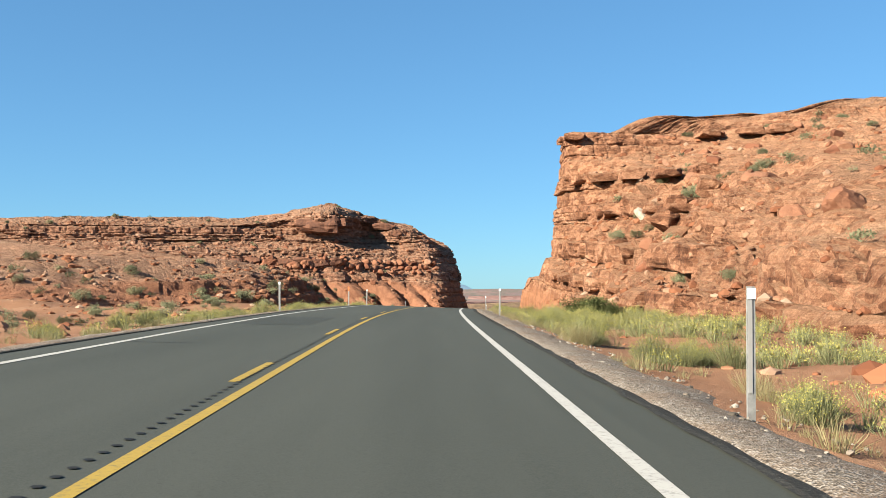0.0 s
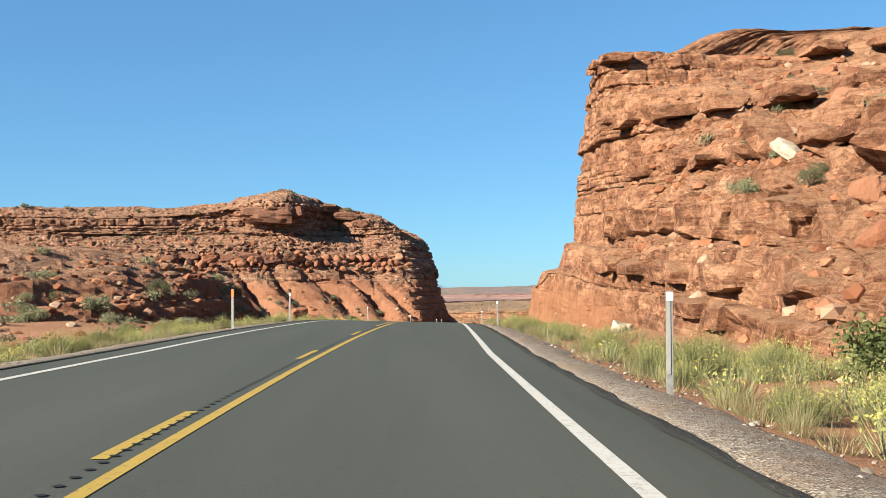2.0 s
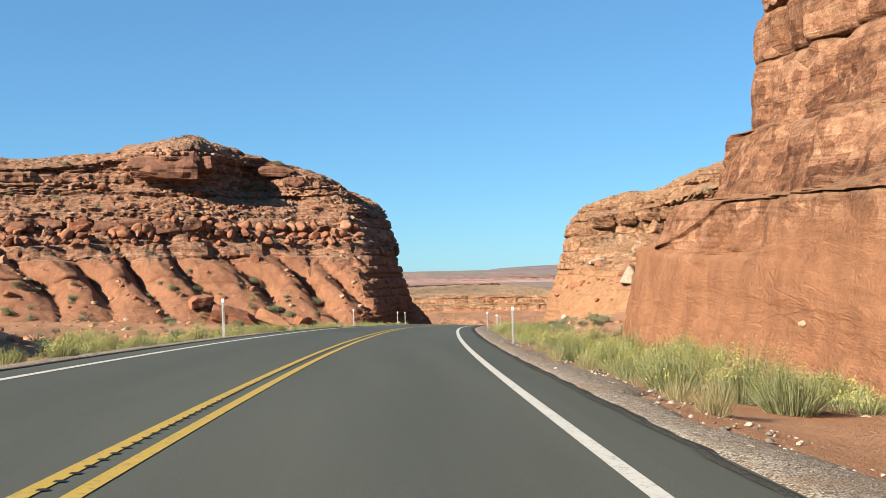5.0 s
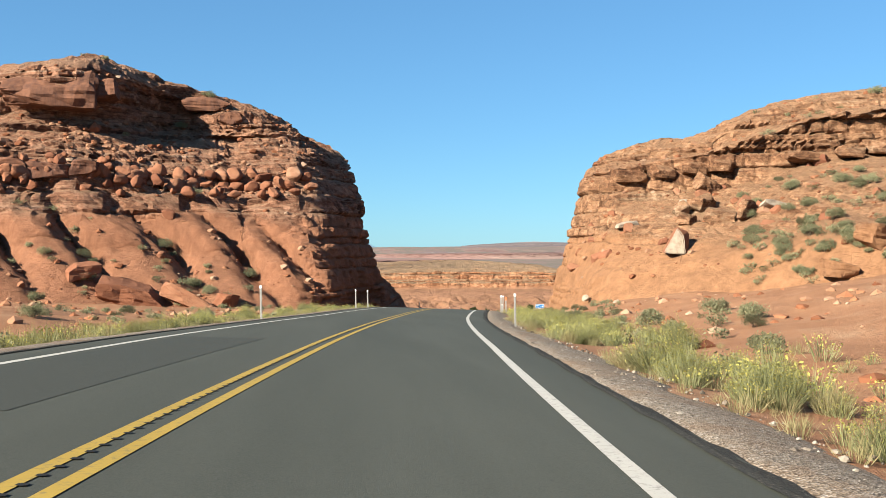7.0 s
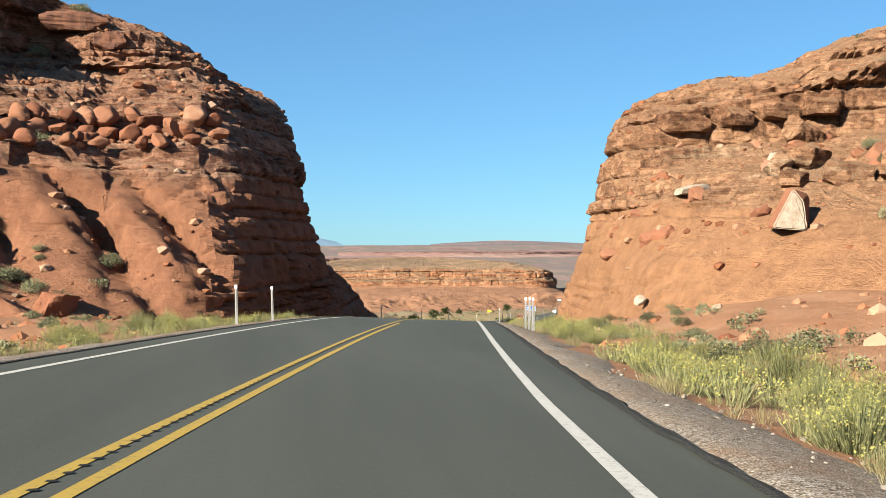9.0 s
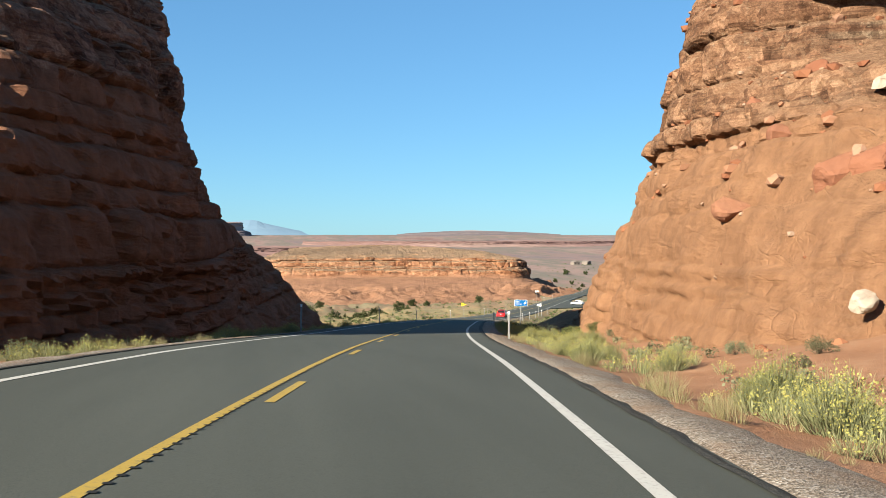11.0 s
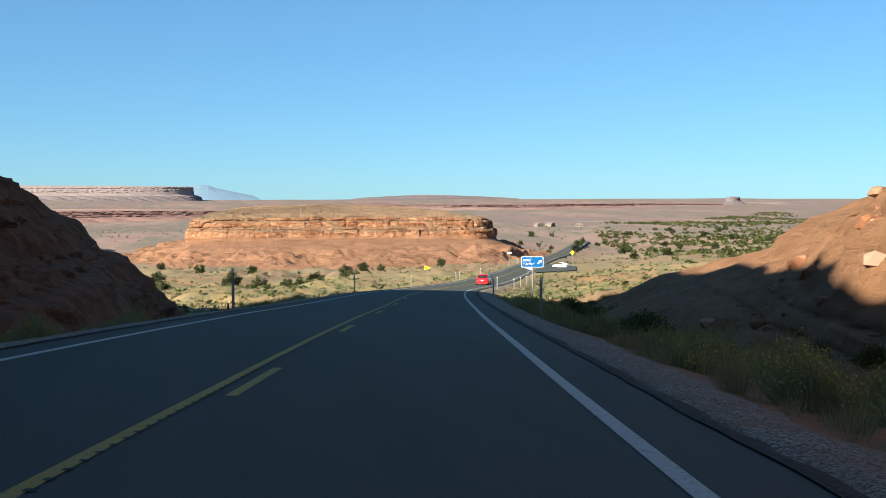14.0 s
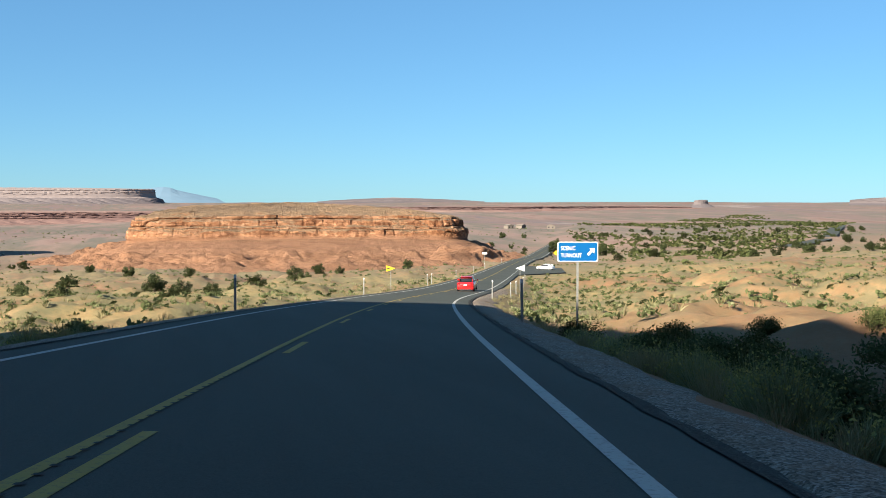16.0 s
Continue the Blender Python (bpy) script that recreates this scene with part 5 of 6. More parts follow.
# second cliff: the overhanging bed, its fallen pieces and the white-faced boulder
x, i = 36.5, 0
while x < 64:
    w = RNG.uniform(2.4, 5.0)
    z = 6.6 + 0.09 * (x - 36)
    y = front_of(R2, x + w / 2, z)
    if y is not None and RNG.random() < 0.8:
        slab((x + w / 2, y + 0.9, z), (w * 0.97, 3.2, 1.5 * RNG.uniform(0.75, 1.1)), "overhanging orange sandstone block of the ledge", "ledge blocks of the second cliff", M_ROCK_R2, RNG.uniform(-6, 6), (0, 4), 700 + i)
    x += w
    i += 1
for i, (x, y, w, d, h, rx, ry, rz, mat) in enumerate([(46.8, 258.0, 3.6, 2.8, 2.2, 18, 28, 20, M_ROCK_R2), (43.0, 250.0, 2.6, 2.2, 1.8, 10, 15, 30, M_ROCK_R2), (41.0, 250.5, 1.8, 1.6, 1.6, 30, -15, 10, M_ROCK_R2), (45.5, 243.0, 2.6, 1.0, 2.4, 8, 12, 35, M_ROCK_R2),
                                                      (47.8, 242.0, 2.6, 1.6, 0.7, -20, 12, 10, M_PALE), (43.0, 244.5, 3.2, 2.4, 1.6, 10, 10, -20, M_ROCK_R2), (40.2, 246.8, 2.0, 1.8, 1.3, 0, 18, 40, M_ROCK_R2), (35.4, 254.0, 2.6, 1.7, 0.7, 5, -6, 10, M_PALE),
                                                      (49.0, 223.4, 2.8, 2.4, 2.2, 8, 5, 20, M_ROCK_R2), (45.6, 223.0, 3.0, 2.2, 1.3, 4, 8, -10, M_ROCK_R2), (44.2, 252.5, 2.2, 2.0, 2.0, 22, -20, 65, M_ROCK_R2), (42.2, 254.0, 0.9, 0.8, 1.2, 14, 10, 5, M_PALE)]):
    at = on_rock(R2, x, y)
    slab((at[0], at[1], at[2] + 0.08 * h), (w, d, h), "pale grey-tan slab on red earth" if mat is M_PALE else "broken orange-red block fallen below the ledge", "fallen blocks below the ledge", mat, rz, (rx, ry), 800 + i)
at = on_rock(R2, 36.9, 240.6)
wb = new("boulder", bpy.data.meshes.new("boulder"))
bm = bmesh.new()
for c in ((-1.7, -0.8, -0.7), (0.9, -1.0, -0.9), (0.8, -0.5, 1.3), (0.1, -0.3, 2.3), (1.9, 0.9, -0.6), (1.8, 0.7, 1.9), (0.3, 1.5, 2.5), (-1.4, 1.3, -0.6), (1.2, 1.8, 0.6)):
    bm.verts.new(c)
bmesh.ops.convex_hull(bm, input=bm.verts)
bmesh.ops.bevel(bm, geom=bm.edges, offset=0.10, segments=2, affect="EDGES")
bmesh.ops.triangulate(bm, faces=bm.faces)
bmesh.ops.subdivide_edges(bm, edges=bm.edges, cuts=2)
for v in bm.verts:
    v.co += v.co.normalized() * 0.06 * noise.noise(v.co * 2.5)
bmesh.ops.recalc_face_normals(bm, faces=bm.faces)
for f in bm.faces:
    f.material_index = 1 if f.normal.y < -0.75 and f.normal.x < 0.45 else 0
bm.to_mesh(wb.data)
bm.free()
wb.data.materials.append(M_BOULDER)
wb.data.materials.append(M_PALE)
wb.matrix_world = pose(at[0], at[1], at[2] + 0.3, 0, 0, -4) @ Matrix.Scale(0.85, 4)
tagged(wb, "large red boulder with a whitish weathered face", "boulder", "fallen blocks below the ledge")
for at, sz in (((9.9, 91.0, gz(9.9, 91.0) + 0.25), 0.6), ((10.6, 92.2, gz(10.6, 92.2) + 0.2), 0.45), (on_rock(R2, 28.6, 246.0), 0.5), (on_rock(R2, 28.0, 231.0), 0.45)):
    b = boulder(BLOCK[4], at, sz, "pale grey-tan rock on red earth", "pale rocks", 10)
    b.data = b.data.copy()
    b.data.materials[0] = M_PALE

# shrubs on the rock
rock_spots = pick(RL, RLH, 85, 0.05, 1.0, 0.08, 0.48, 31) + pick(R1, R1H, 55, 0.15, 1.0, 0.1, 0.5, 32) + pick(R2, R2H, 75, 0.02, 0.95, 0.1, 0.34, 33) + pick(R0, R0H, 45, 0.0, 1.0, 0.2, 0.8, 34) + pick(RL, RLH, 45, 0.01, 0.36, 0.2, 0.47, 35) + pick(R2, R2H, 70, 0.02, 0.5, 0.12, 0.34, 36) + pick(R2, R2H, 110, 0.02, 0.42, 0.22, 0.35, 37) + pick(R0, R0H, 60, 0.0, 0.8, 0.1, 0.8, 38) + pick(RL, RLH, 60, 0.0, 0.2, 0.2, 0.47, 39)
random.Random(3).shuffle(rock_spots)
scatter("slope_brush", low_sage, [(p[0], p[1], p[2], i * 0.7, 1.0 + 0.013 * (i % 100)) for i, p in enumerate(rock_spots[230:])], [M_TWIG, M_SAGE], "grey-green brush dotted over the rocky slopes", "brush")
for i, p in enumerate(rock_spots[:230]):
    plant("sagebrush", sages[i % 4], ["branchwork", "foliage"], None, "small grey-green bush rooted among rocks", "bush", "bushes on the rocks", tuple(p), RNG.uniform(1.0, 2.5), i * 37)

# ---- road furniture ----
M_METAL = Mat("galvanised_steel", 0.6, 0.3)
M_METAL.color(M_METAL.ramp(M_METAL.noise(9, 4), [(0.3, (0.166, 0.166, 0.158)), (0.7, (0.282, 0.282, 0.266))]))
M_METAL = M_METAL.m
M_POSTW = Mat("white_post_face", 0.55)
M_POSTW.color(M_POSTW.mix(M_POSTW.noise(6, 5), (0.282, 0.278, 0.266), (0.199, 0.191, 0.178)))
M_POSTW = M_POSTW.m
M_BROWN = Mat("rusty_steel", 0.8).color((0.10, 0.065, 0.045)).m
M_ORANGE = Mat("orange_reflector", 0.4).color((0.75, 0.16, 0.04)).m
M_REFL = Mat("white_reflector", 0.25).color((0.8, 0.8, 0.78)).m
M_BLUE = Mat("blue_sign_sheeting", 0.7).color((0.0015, 0.088, 0.27)).m
M_SIGNW = Mat("white_sign_sheeting", 0.45).color((0.82, 0.82, 0.80)).m
M_SIGNY = Mat("yellow_sign_sheeting", 0.45).color((0.80, 0.52, 0.02)).m
M_BLACK = Mat("black_lettering", 0.5).color((0.02, 0.02, 0.02)).m


def channel(h, w=0.075, d=0.035, t=0.008):
    bm = bmesh.new()
    box(bm, -w / 2, w / 2, -t / 2, t / 2, 0, h)
    box(bm, -w / 2 - t, -w / 2, -t / 2, d, 0, h)
    box(bm, w / 2, w / 2 + t, -t / 2, d, 0, h)
    return bm


def delineator(orange=False, tall=1.48):
    ob = thing("delineator_post", (0, 0, 0), "steel roadside marker post with an orange head" if orange else "steel roadside marker post with a white reflector", "marker post", "marker posts along the road")
    part("post", channel(tall + 0.4), M_METAL, ob).location = (0, 0, -0.4)
    part("face", solid(-0.04, 0.012, -0.014, -0.006, 0.3, tall, 0.002), M_POSTW, ob, "white painted face")
    part("reflector", solid(-0.05, 0.05, -0.022, -0.015, tall - (0.3 if orange else 0.14), tall - 0.02, 0.002), M_ORANGE if orange else M_REFL, ob, "orange head plate" if orange else "white reflector")
    return ob


posts = {False: delineator(), True: delineator(True)}
used = set()
spots = [(y, 5.75, False) for y in (11.1, 54.5, 98.2, 139.2, 183.8, 223, 270.2, 312, 350, 394)] + [(y, -5.15, False) for y in (49, 91.3, 137, 181.6, 221, 271, 313, 356, 398, 440, 482, 525, 567, 610, 650)]
spots += [(77, -5.0, True), (215, -5.3, False), (223, 5.9, False), (225.5, 5.75, False), (226.5, 6.2, True), (411, 6.6, False), (424, 6.6, False), (437, 6.7, False), (452, 6.8, False), (470, 6.8, False), (452, -6.0, False)]
for y, o, orange in spots:
    s = station(y)
    p = on_road(s, o)
    m = pose(p.x, p.y, gz(p.x, p.y), RNG.uniform(-1.5, 1.5), RNG.uniform(-1.5, 1.5), heading(s))
    if orange in used:
        copy_thing(posts[orange], m)
    else:
        posts[orange].matrix_world = m
        used.add(orange)


def writing(body, size, x, z, y, mat, parent):
    cu = bpy.data.curves.new("lettering", "FONT")
    cu.body, cu.size, cu.extrude = body, size, 0.002
    tmp = bpy.data.objects.new("lettering", cu)
    me = bpy.data.meshes.new_from_object(tmp)
    bpy.data.objects.remove(tmp)
    me.materials.append(mat)
    ob = new("lettering", me)
    ob.parent = parent
    ob.matrix_basis = pose(x, y, z, 90, 0, 0) @ Matrix.Diagonal((0.74, 1, 1, 1))
    return tagged(ob, "white lettering")


def prism(outline, y0, y1, bevel=0.0):
    """A plate from an outline in x and z."""
    bm = bmesh.new()
    a = [bm.verts.new((x, y0, z)) for x, z in outline]
    b = [bm.verts.new((x, y1, z)) for x, z in outline]
    bm.faces.new(a)
    bm.faces.new(b[::-1])
    for i in range(len(a)):
        bm.faces.new((a[i], b[i], b[(i + 1) % len(a)], a[(i + 1) % len(a)]))
    bmesh.ops.recalc_face_normals(bm, faces=bm.faces)
    return bm


def rounded(w, h, r, n=5):
    out = []
    for cx, cz, a0 in ((w / 2 - r, h / 2 - r, 0), (-w / 2 + r, h / 2 - r, 90), (-w / 2 + r, -h / 2 + r, 180), (w / 2 - r, -h / 2 + r, 270)):
        for i in range(n):
            a = radians(a0 + 90 * i / (n - 1))
            out.append((cx + r * math.cos(a), cz + r * math.sin(a)))
    return out


# blue turnout sign
SX, SY, SZ = 45.94, 359.97, -15.88
base = gz(SX, SY)
sgn = thing("turnout_sign", (SX, SY, base), "blue sign reading SCENIC TURNOUT with a white arrow", "road sign", rz=-15.5)
hz = SZ - base
part("post", channel(hz + 0.4, 0.08, 0.04), M_METAL, sgn, "steel sign post").location = (0, 0.02, 0)
for dz, w, mat, lab, y0 in ((0, 1.86, M_SIGNW, "white border", -0.012), (0.004, 1.78, M_BLUE, "blue panel", -0.018)):
    part("border" if w > 1.8 else "panel", prism([(x, z + hz) for x, z in rounded(w, 0.92 if w > 1.8 else 0.84, 0.08)], y0 - 0.004, y0 + 0.004), mat, sgn, lab)
writing("SCENIC", 0.27, -0.78, hz + 0.07, -0.026, M_SIGNW, sgn)
writing("TURNOUT", 0.27, -0.78, hz - 0.26, -0.026, M_SIGNW, sgn)
arrow = [(0.0, 0.055), (0.26, 0.055), (0.26, 0.16), (0.44, 0.0), (0.26, -0.16), (0.26, -0.055), (0.0, -0.055)]
ca, sa = math.cos(radians(45)), math.sin(radians(45))
part("arrow", prism([(0.46 + (x - 0.0) * ca - z * sa, hz - 0.14 + x * sa + z * ca) for x, z in arrow], -0.028, -0.023), M_SIGNW, sgn, "white arrow pointing up and right")


def small_sign(name, at, outline, mat, label, rz, height, lab, extra=None):
    b = gz(at[0], at[1])
    ob = thing(name, (at[0], at[1], b), label, "road sign", rz=rz)
    h = at[2] - b
    part("post", channel(max(h, 0.5) + height, 0.07, 0.035), M_METAL, ob, "steel sign post").location = (0, 0.02, 0)
    part("panel", prism([(x, z + h) for x, z in outline], -0.016, -0.004), mat, ob, lab)
    if extra:
        for nm, o, m in extra:
            part(nm, prism([(x, z + h) for x, z in o], -0.024, -0.018), m, ob)
    return ob


small_sign("pennant_sign", (54.9, 453.3, -22.9), [(-0.6, -0.42), (0.62, 0.0), (-0.6, 0.42)], M_SIGNY, "yellow pennant-shaped sign beside the road", -13, 0.3, "yellow pennant panel",
           [("bar", [(-0.5, 0.1), (-0.1, 0.05), (-0.1, -0.05), (-0.5, -0.1)], M_BLACK)])
small_sign("pennant_sign", (71.0, 445.3, -22.6), [(0.6, -0.42), (-0.62, 0.0), (0.6, 0.42)], M_SIGNW, "back of a pale metal pennant sign", -13, 0.3, "pale metal back")
small_sign("plate_sign", (114, 612, -29.6), rounded(1.5, 0.62, 0.05), M_SIGNW, "white rectangular sign on the far verge", -15, 0.1, "white panel", [("bar", [(-0.5, 0.03), (0.5, 0.03), (0.5, -0.05), (-0.5, -0.05)], M_BLACK)])
small_sign("warning_sign", (131.3, 596.3, -28.9), [(0, 0.78), (-0.78, 0), (0, -0.78), (0.78, 0)], M_SIGNY, "yellow diamond warning sign on a post", -15, 0.1, "yellow diamond panel",
           [("symbol", [(-0.1, -0.35), (0.05, -0.35), (0.05, 0.0), (0.25, 0.25), (0.12, 0.33), (-0.1, 0.05)], M_BLACK)])
small_sign("marker_board", (20.6, 346.0, gz(20.6, 346.0) + 1.1), rounded(0.12, 0.5, 0.02), M_BROWN, "dark narrow marker board on a post", -14, 0.2, "dark plate")

# paved turnout
_ss = np.arange(station(512), station(612), 2.0)
_w = 4.4 + 10.5 * np.clip((_ss - _ss[0]) / 26, 0, 1) * np.clip((_ss[-1] - _ss) / 30, 0, 1)
TP = np.array([[tuple(on_road(s, 4.4 + (w - 4.4) * f + 0.02, dz - 0.012)) for f, dz in ((0, 0), (0.25, 0), (0.5, -0.01), (0.8, -0.02), (1, -0.03), (1.04, -0.9))] for s, w in zip(_ss, _w)])
tagged(new("turnout_pavement", mesh_from("turnout_pavement", TP.reshape(-1, 3), grid_faces(len(_ss), 6)[:, ::-1].copy(), M_ASPHALT, False)), "paved asphalt turnout beside the road", "pavement", kind="structure")


# ---- cars ----
M_GLASS = Mat("tinted_glass", 0.08).color((0.02, 0.022, 0.025)).m
M_TYRE = Mat("tyre_rubber", 0.85).color((0.02, 0.02, 0.02)).m
M_RIM = Mat("alloy_rim", 0.3, 0.9).color((0.5, 0.5, 0.5)).m
M_TAIL = Mat("tail_lamp_plastic", 0.25).color((0.35, 0.01, 0.012)).m
M_TRIM = Mat("dark_plastic", 0.6).color((0.03, 0.03, 0.032)).m


def car_paint(name, c):
    k = Mat(name, 0.3)
    k.b.inputs["Coat Weight"].default_value = 0.8
    k.b.inputs["Coat Roughness"].default_value = 0.08
    k.color(c)
    return k.m


def loft_rings(rings):
    bm = bmesh.new()
    vs = [[bm.verts.new(p) for p in r] for r in rings]
    n = len(rings[0])
    for a, b in zip(vs, vs[1:]):
        for i in range(n):
            bm.faces.new((a[i], a[(i + 1) % n], b[(i + 1) % n], b[i]))
    bm.faces.new(vs[0][::-1])
    bm.faces.new(vs[-1])
    bmesh.ops.recalc_face_normals(bm, faces=bm.faces)
    for f in bm.faces:
        f.smooth = True
    return bm


def body_ring(y, half, z0, z1, tuck):
    """A rounded section of the car's body at y (y ahead)."""
    pts = [(-half * 0.86, z0), (half * 0.86, z0), (half * 0.97, z0 + 0.12), (half, z0 + (z1 - z0) * 0.5), (half * tuck, z1 - 0.05), (half * (tuck - 0.07), z1)]
    pts += [(-x, z) for x, z in pts[:1:-1]]
    return [Vector((x, y, z)) for x, z in pts]


def car(at, rz, paint, label):
    ob = thing("car", at, label, "car", rz=rz)
    hull = [body_ring(-2.28, 0.74, 0.42, 0.78, 0.93), body_ring(-2.2, 0.84, 0.27, 0.98, 0.92), body_ring(-1.7, 0.89, 0.21, 1.02, 0.92), body_ring(-0.9, 0.905, 0.2, 0.96, 0.94),
            body_ring(0.8, 0.905, 0.2, 0.95, 0.94), body_ring(1.5, 0.89, 0.21, 0.90, 0.92), body_ring(2.1, 0.82, 0.25, 0.78, 0.9), body_ring(2.3, 0.68, 0.35, 0.64, 0.9)]
    part("body", loft_rings(hull), paint, ob)
    cabin = [body_ring(-1.75, 0.72, 0.95, 1.04, 0.95), body_ring(-1.1, 0.76, 0.93, 1.38, 0.80), body_ring(-0.3, 0.77, 0.93, 1.455, 0.76), body_ring(0.35, 0.77, 0.93, 1.42, 0.77), body_ring(1.25, 0.74, 0.9, 0.96, 0.95)]
    part("cabin", loft_rings(cabin), M_GLASS, ob, "dark tinted windows")
    roof = [body_ring(-1.18, 0.60, 1.36, 1.40, 0.97), body_ring(-0.6, 0.63, 1.40, 1.47, 0.95), body_ring(-0.1, 0.63, 1.40, 1.475, 0.95), body_ring(0.42, 0.6, 1.37, 1.42, 0.97)]
    part("roof", loft_rings(roof), paint, ob)
    for sx in (-1, 1):
        part("pillar", solid(sx * 0.66 - 0.03, sx * 0.66 + 0.03, -1.72, -1.15, 1.0, 1.36, 0.02), paint, ob)
        part("tail_lamp", solid(sx * 0.66 - 0.17, sx * 0.66 + 0.17, -2.28, -2.05, 0.76, 0.93, 0.04), M_TAIL, ob, "red tail lamp")
        part("headlamp", solid(sx * 0.62 - 0.16, sx * 0.62 + 0.16, 2.02, 2.22, 0.58, 0.70, 0.03), M_REFL, ob, "clear headlamp")
        part("mirror", solid(sx * 0.98 - 0.09, sx * 0.98 + 0.09, 0.72, 0.86, 0.98, 1.11, 0.03), paint, ob)
        for y in (-1.38, 1.38):
            bm = bmesh.new()
            bmesh.ops.create_cone(bm, cap_ends=True, segments=28, radius1=0.325, radius2=0.325, depth=0.21, matrix=Matrix.Translation((sx * 0.79, y, 0.325)) @ Matrix.Rotation(radians(90), 4, "Y"))
            wheel = part("wheel", bm, M_TYRE, ob, "black tyre")
            bm = bmesh.new()
            bmesh.ops.create_cone(bm, cap_ends=True, segments=20, radius1=0.2, radius2=0.17, depth=0.03, matrix=Matrix.Translation((sx * 0.905, y, 0.325)) @ Matrix.Rotation(radians(90), 4, "Y"))
            part("rim", bm, M_RIM, wheel, "alloy rim")
    part("bumper", solid(-0.8, 0.8, -2.33, -2.12, 0.32, 0.58, 0.06), paint, ob)
    part("diffuser", solid(-0.6, 0.6, -2.31, -2.1, 0.22, 0.33, 0.02), M_TRIM, ob, "dark lower trim")
    part("plate", solid(-0.16, 0.16, -2.345, -2.33, 0.62, 0.76, 0.004), M_SIGNW, ob, "pale licence plate").location = (0, 0.06, 0.06)
    return ob


s = station(416.5)
p = on_road(s, 1.9, 0.03)
car((p.x, p.y, p.z), heading(s), car_paint("red_car_paint", (0.62, 0.012, 0.014)), "glossy red sedan on the asphalt road")
s = station(560)
p = on_road(s, 10.5, -0.015)
car((p.x, p.y, p.z), heading(s) + 62, car_paint("white_car_paint", (0.78, 0.78, 0.76)), "white car parked in the paved turnout")

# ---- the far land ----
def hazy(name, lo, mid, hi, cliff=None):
    """Distant banded rock, haze painted in; cliff: a paler bed above a height."""
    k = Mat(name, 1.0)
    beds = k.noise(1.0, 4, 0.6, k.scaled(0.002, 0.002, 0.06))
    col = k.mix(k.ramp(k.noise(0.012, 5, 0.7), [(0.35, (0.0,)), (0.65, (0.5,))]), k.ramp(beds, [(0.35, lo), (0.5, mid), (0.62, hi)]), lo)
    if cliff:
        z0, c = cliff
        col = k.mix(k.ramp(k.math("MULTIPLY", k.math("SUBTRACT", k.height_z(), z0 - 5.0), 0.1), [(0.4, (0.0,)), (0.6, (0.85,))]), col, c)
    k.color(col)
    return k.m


# greyed reds and the blue stand in for haze in the air
M_FAR = hazy("haze_tinted_cliff", (0.108, 0.091, 0.095), (0.124, 0.104, 0.106), (0.145, 0.120, 0.120), (-4.0, (0.245, 0.199, 0.189)))
M_MIDCLIFF = hazy("haze_tinted_escarpment", (0.137, 0.083, 0.075), (0.178, 0.112, 0.098), (0.220, 0.154, 0.129))
M_HAZEHILL = hazy("haze_blue_mountain", (0.107, 0.172, 0.237), (0.113, 0.179, 0.245), (0.120, 0.187, 0.253))
STEP = [(0.55, 0.35), (0.7, 0.42), (0.78, 0.95)]
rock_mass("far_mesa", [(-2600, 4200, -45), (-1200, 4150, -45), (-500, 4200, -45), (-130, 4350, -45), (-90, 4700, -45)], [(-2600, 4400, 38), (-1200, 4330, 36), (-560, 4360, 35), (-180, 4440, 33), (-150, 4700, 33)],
          (-900, 4800, 36), (STEP, STEP), [0] * 5, M_FAR, "long flat-topped red mesa with haze put into its colour", du=9, dv=6, amp=6, rough=2, seed=41, mounds=16.0, back=6)
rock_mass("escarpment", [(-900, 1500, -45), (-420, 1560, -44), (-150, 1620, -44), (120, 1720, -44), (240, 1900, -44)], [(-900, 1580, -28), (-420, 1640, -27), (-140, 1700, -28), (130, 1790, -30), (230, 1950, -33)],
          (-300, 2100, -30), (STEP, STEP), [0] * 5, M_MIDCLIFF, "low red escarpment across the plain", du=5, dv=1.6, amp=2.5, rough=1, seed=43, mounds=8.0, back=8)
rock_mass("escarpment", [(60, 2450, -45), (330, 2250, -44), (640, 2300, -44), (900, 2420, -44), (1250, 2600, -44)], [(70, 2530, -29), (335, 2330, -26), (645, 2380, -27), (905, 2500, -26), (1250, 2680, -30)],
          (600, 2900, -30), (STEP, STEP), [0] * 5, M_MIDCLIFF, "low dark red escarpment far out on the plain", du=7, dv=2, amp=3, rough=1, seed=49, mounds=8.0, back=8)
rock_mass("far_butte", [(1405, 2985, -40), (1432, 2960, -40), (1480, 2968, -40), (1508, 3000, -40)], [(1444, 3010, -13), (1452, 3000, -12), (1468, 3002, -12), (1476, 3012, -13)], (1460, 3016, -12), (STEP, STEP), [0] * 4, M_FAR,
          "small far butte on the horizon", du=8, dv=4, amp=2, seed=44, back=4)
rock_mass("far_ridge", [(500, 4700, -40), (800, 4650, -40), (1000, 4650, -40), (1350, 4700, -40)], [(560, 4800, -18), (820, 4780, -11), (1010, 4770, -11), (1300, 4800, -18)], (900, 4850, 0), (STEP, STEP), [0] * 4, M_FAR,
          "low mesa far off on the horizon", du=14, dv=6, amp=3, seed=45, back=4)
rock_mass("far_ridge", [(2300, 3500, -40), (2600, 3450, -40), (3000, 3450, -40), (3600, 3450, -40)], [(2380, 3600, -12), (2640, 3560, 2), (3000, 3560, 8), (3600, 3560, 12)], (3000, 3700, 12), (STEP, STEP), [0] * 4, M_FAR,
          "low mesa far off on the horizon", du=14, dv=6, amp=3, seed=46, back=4)
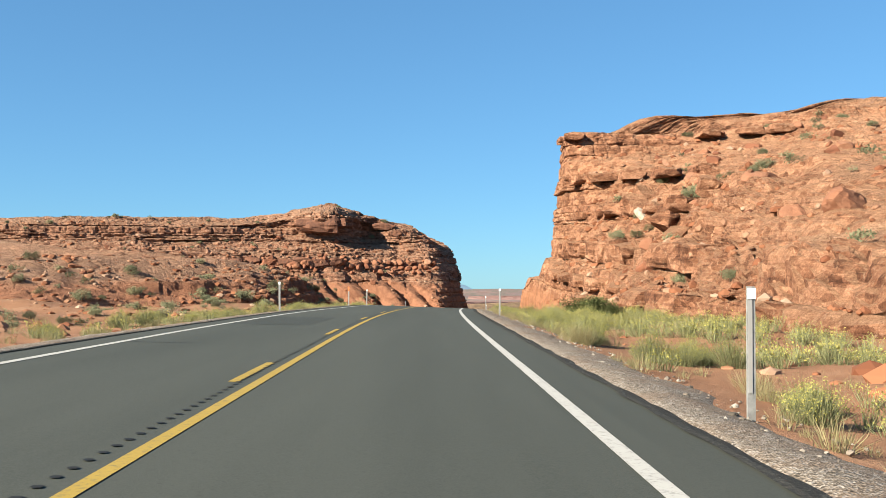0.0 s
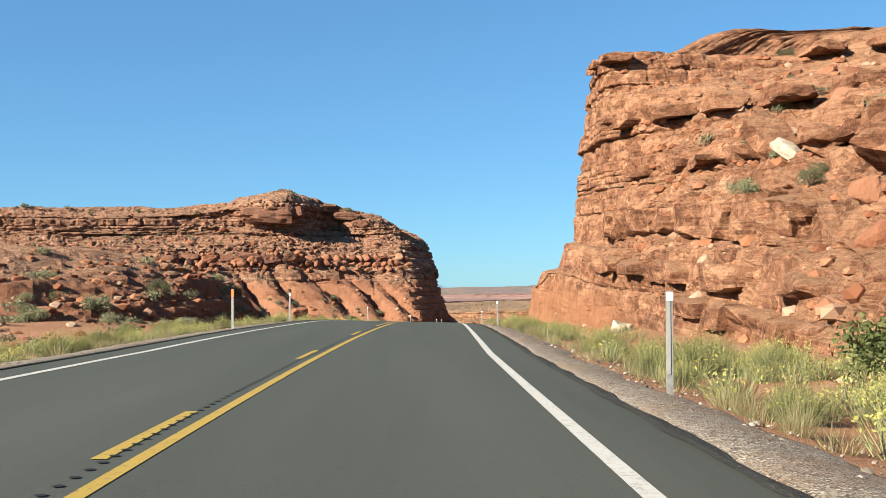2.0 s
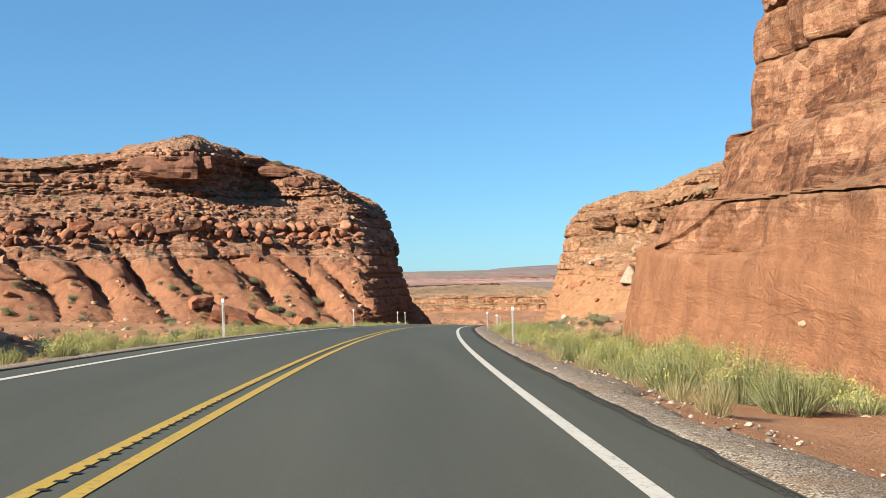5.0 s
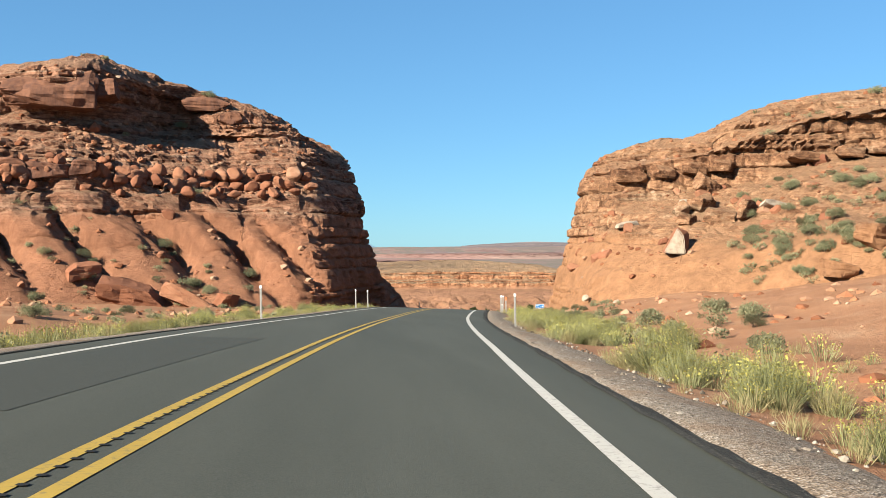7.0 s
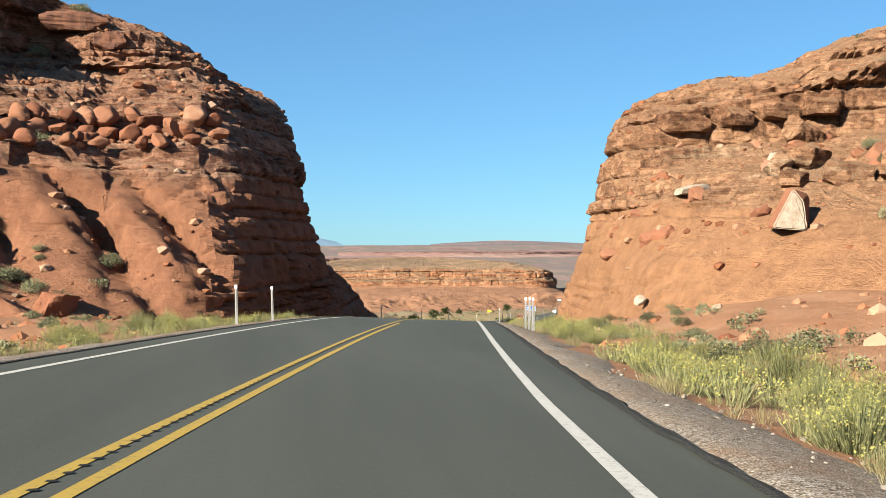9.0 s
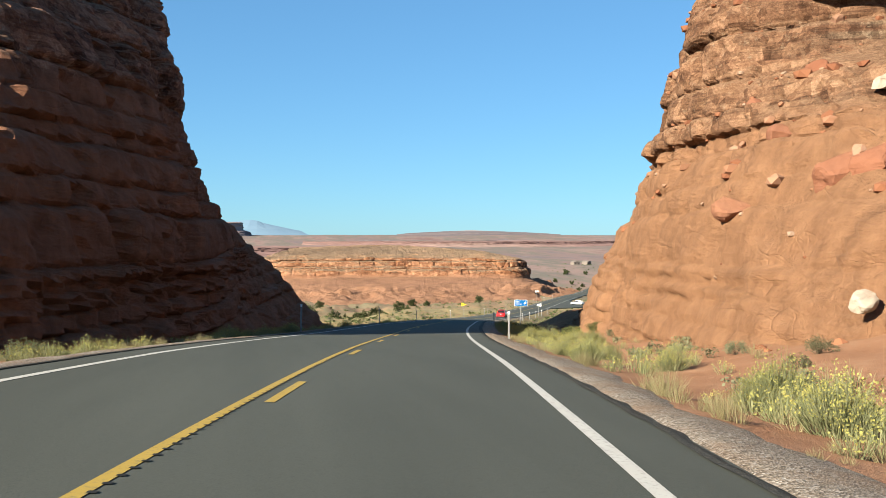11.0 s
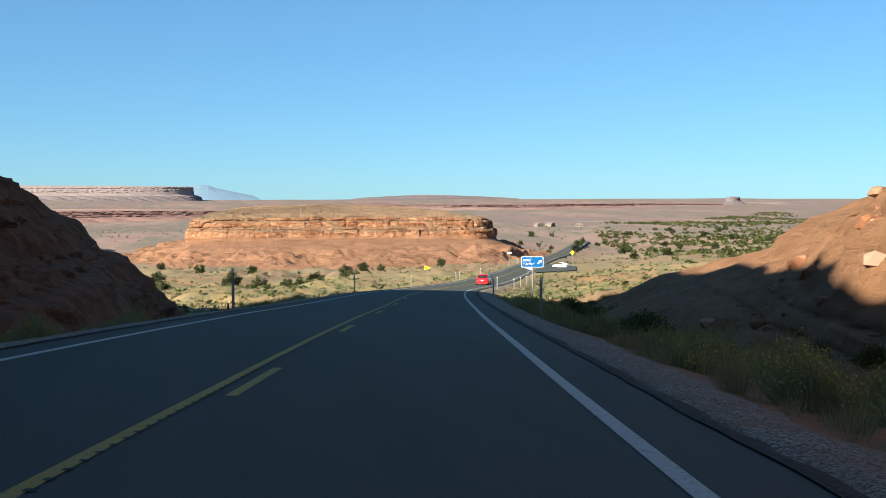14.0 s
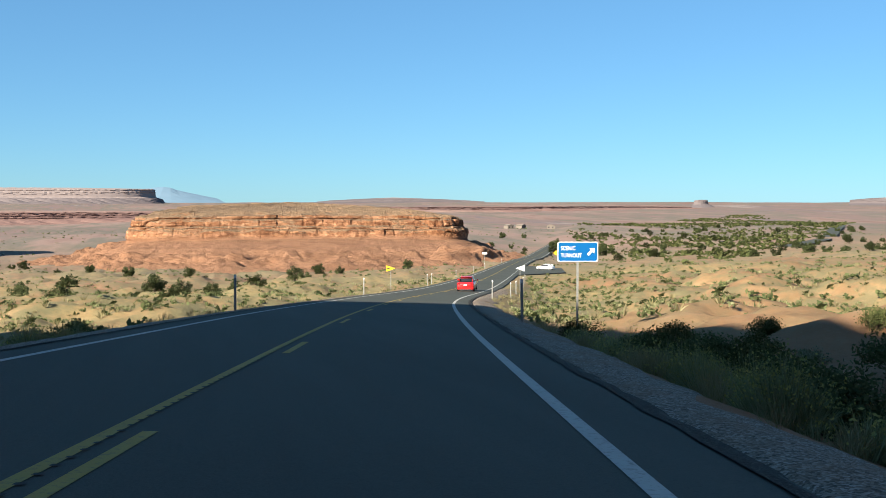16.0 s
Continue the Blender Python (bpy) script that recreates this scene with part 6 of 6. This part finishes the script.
rock_mass("far_mountain", [(-320, 4890, -40), (-140, 4860, -40), (0, 4860, -40), (160, 4890, -40)], [(-280, 4930, 26), (-110, 4920, 46), (-45, 4920, 30), (120, 4930, -5)], (-100, 4940, 20), ([(0.5, 0.5)], [(0.5, 0.5)]), [0] * 4, M_HAZEHILL,
          "mountain far beyond the mesas, pale blue from haze in its colour", du=40, dv=20, amp=0.0, rough=0.0, seed=47, back=4)
rock_mass("rock_outcrop", [(-170, 850, -38), (-120, 838, -38), (-88, 846, -38), (-72, 870, -38), (-80, 900, -38)], [(-170, 880, -9), (-122, 868, -10), (-97, 870, -14), (-88, 880, -17), (-92, 900, -17)], (-130, 900, -9), (BUTTE_P, BUTTE_P), [0] * 5, M_BUTTE,
          "layered rock outcrop on the plain", du=1.2, dv=0.9, amp=2.0, grain=2.6, rough=0.5, seed=48, back=8)


M_HOUSE = Mat("pale_render", 0.9)
M_HOUSE.color(M_HOUSE.mix(M_HOUSE.noise(0.8, 4), (0.183, 0.158, 0.133), (0.141, 0.116, 0.100)))
M_HOUSE = M_HOUSE.m


def house(at, w, d, h, rz, wall, label):
    ob = thing("house", at, label, "house", "far houses", rz)
    part("wall", solid(-w / 2, w / 2, -d / 2, d / 2, -1, h), wall, ob, "pale wall")
    part("roof", prism([(-w / 2 - 0.4, h), (w / 2 + 0.4, h), (0, h + 1.4)], -d / 2 - 0.3, d / 2 + 0.3), M_HOUSE, ob, "pale roof")
    for x in (-w / 4, w / 4):
        part("window", solid(x - 0.6, x + 0.6, -d / 2 - 0.05, -d / 2 + 0.02, 1.0, 2.1), M_GLASS, ob, "dark window")
    return ob


for x, y, w in ((322, 1250, 7), (338, 1262, 6), (372, 1270, 8)):
    house((x, y, gz(x, y)), w, 8, 3.0, RNG.uniform(-40, 40), M_HOUSE, "small pale house far out on the plain")
far_pts = spline([(300, 745, 0), (380, 830, 0), (470, 950, 0), (560, 1070, 0)], 80)[0]
FT = np.gradient(far_pts[:, :2], axis=0)
FT /= np.linalg.norm(FT, axis=1)[:, None]
FN = np.stack([FT[:, 1], -FT[:, 0]], -1)
FV = np.array([[(*(q[:2] + nn * o), 0) for o in (-4.5, 0, 4.5)] for q, nn in zip(far_pts, FN)]).reshape(-1, 3)
_fz = ground_height(FV[1::3, :2])
_fz = np.convolve(np.pad(_fz, 12, mode="edge"), np.ones(25) / 25, "valid") + 1.1
FV[:, 2] = np.repeat(_fz, 3)
tagged(new("road_far", mesh_from("road_far", FV, grid_faces(80, 3)[:, ::-1].copy(), M_ASPHALT, False)), "road climbing the far hillside", "road", kind="structure")
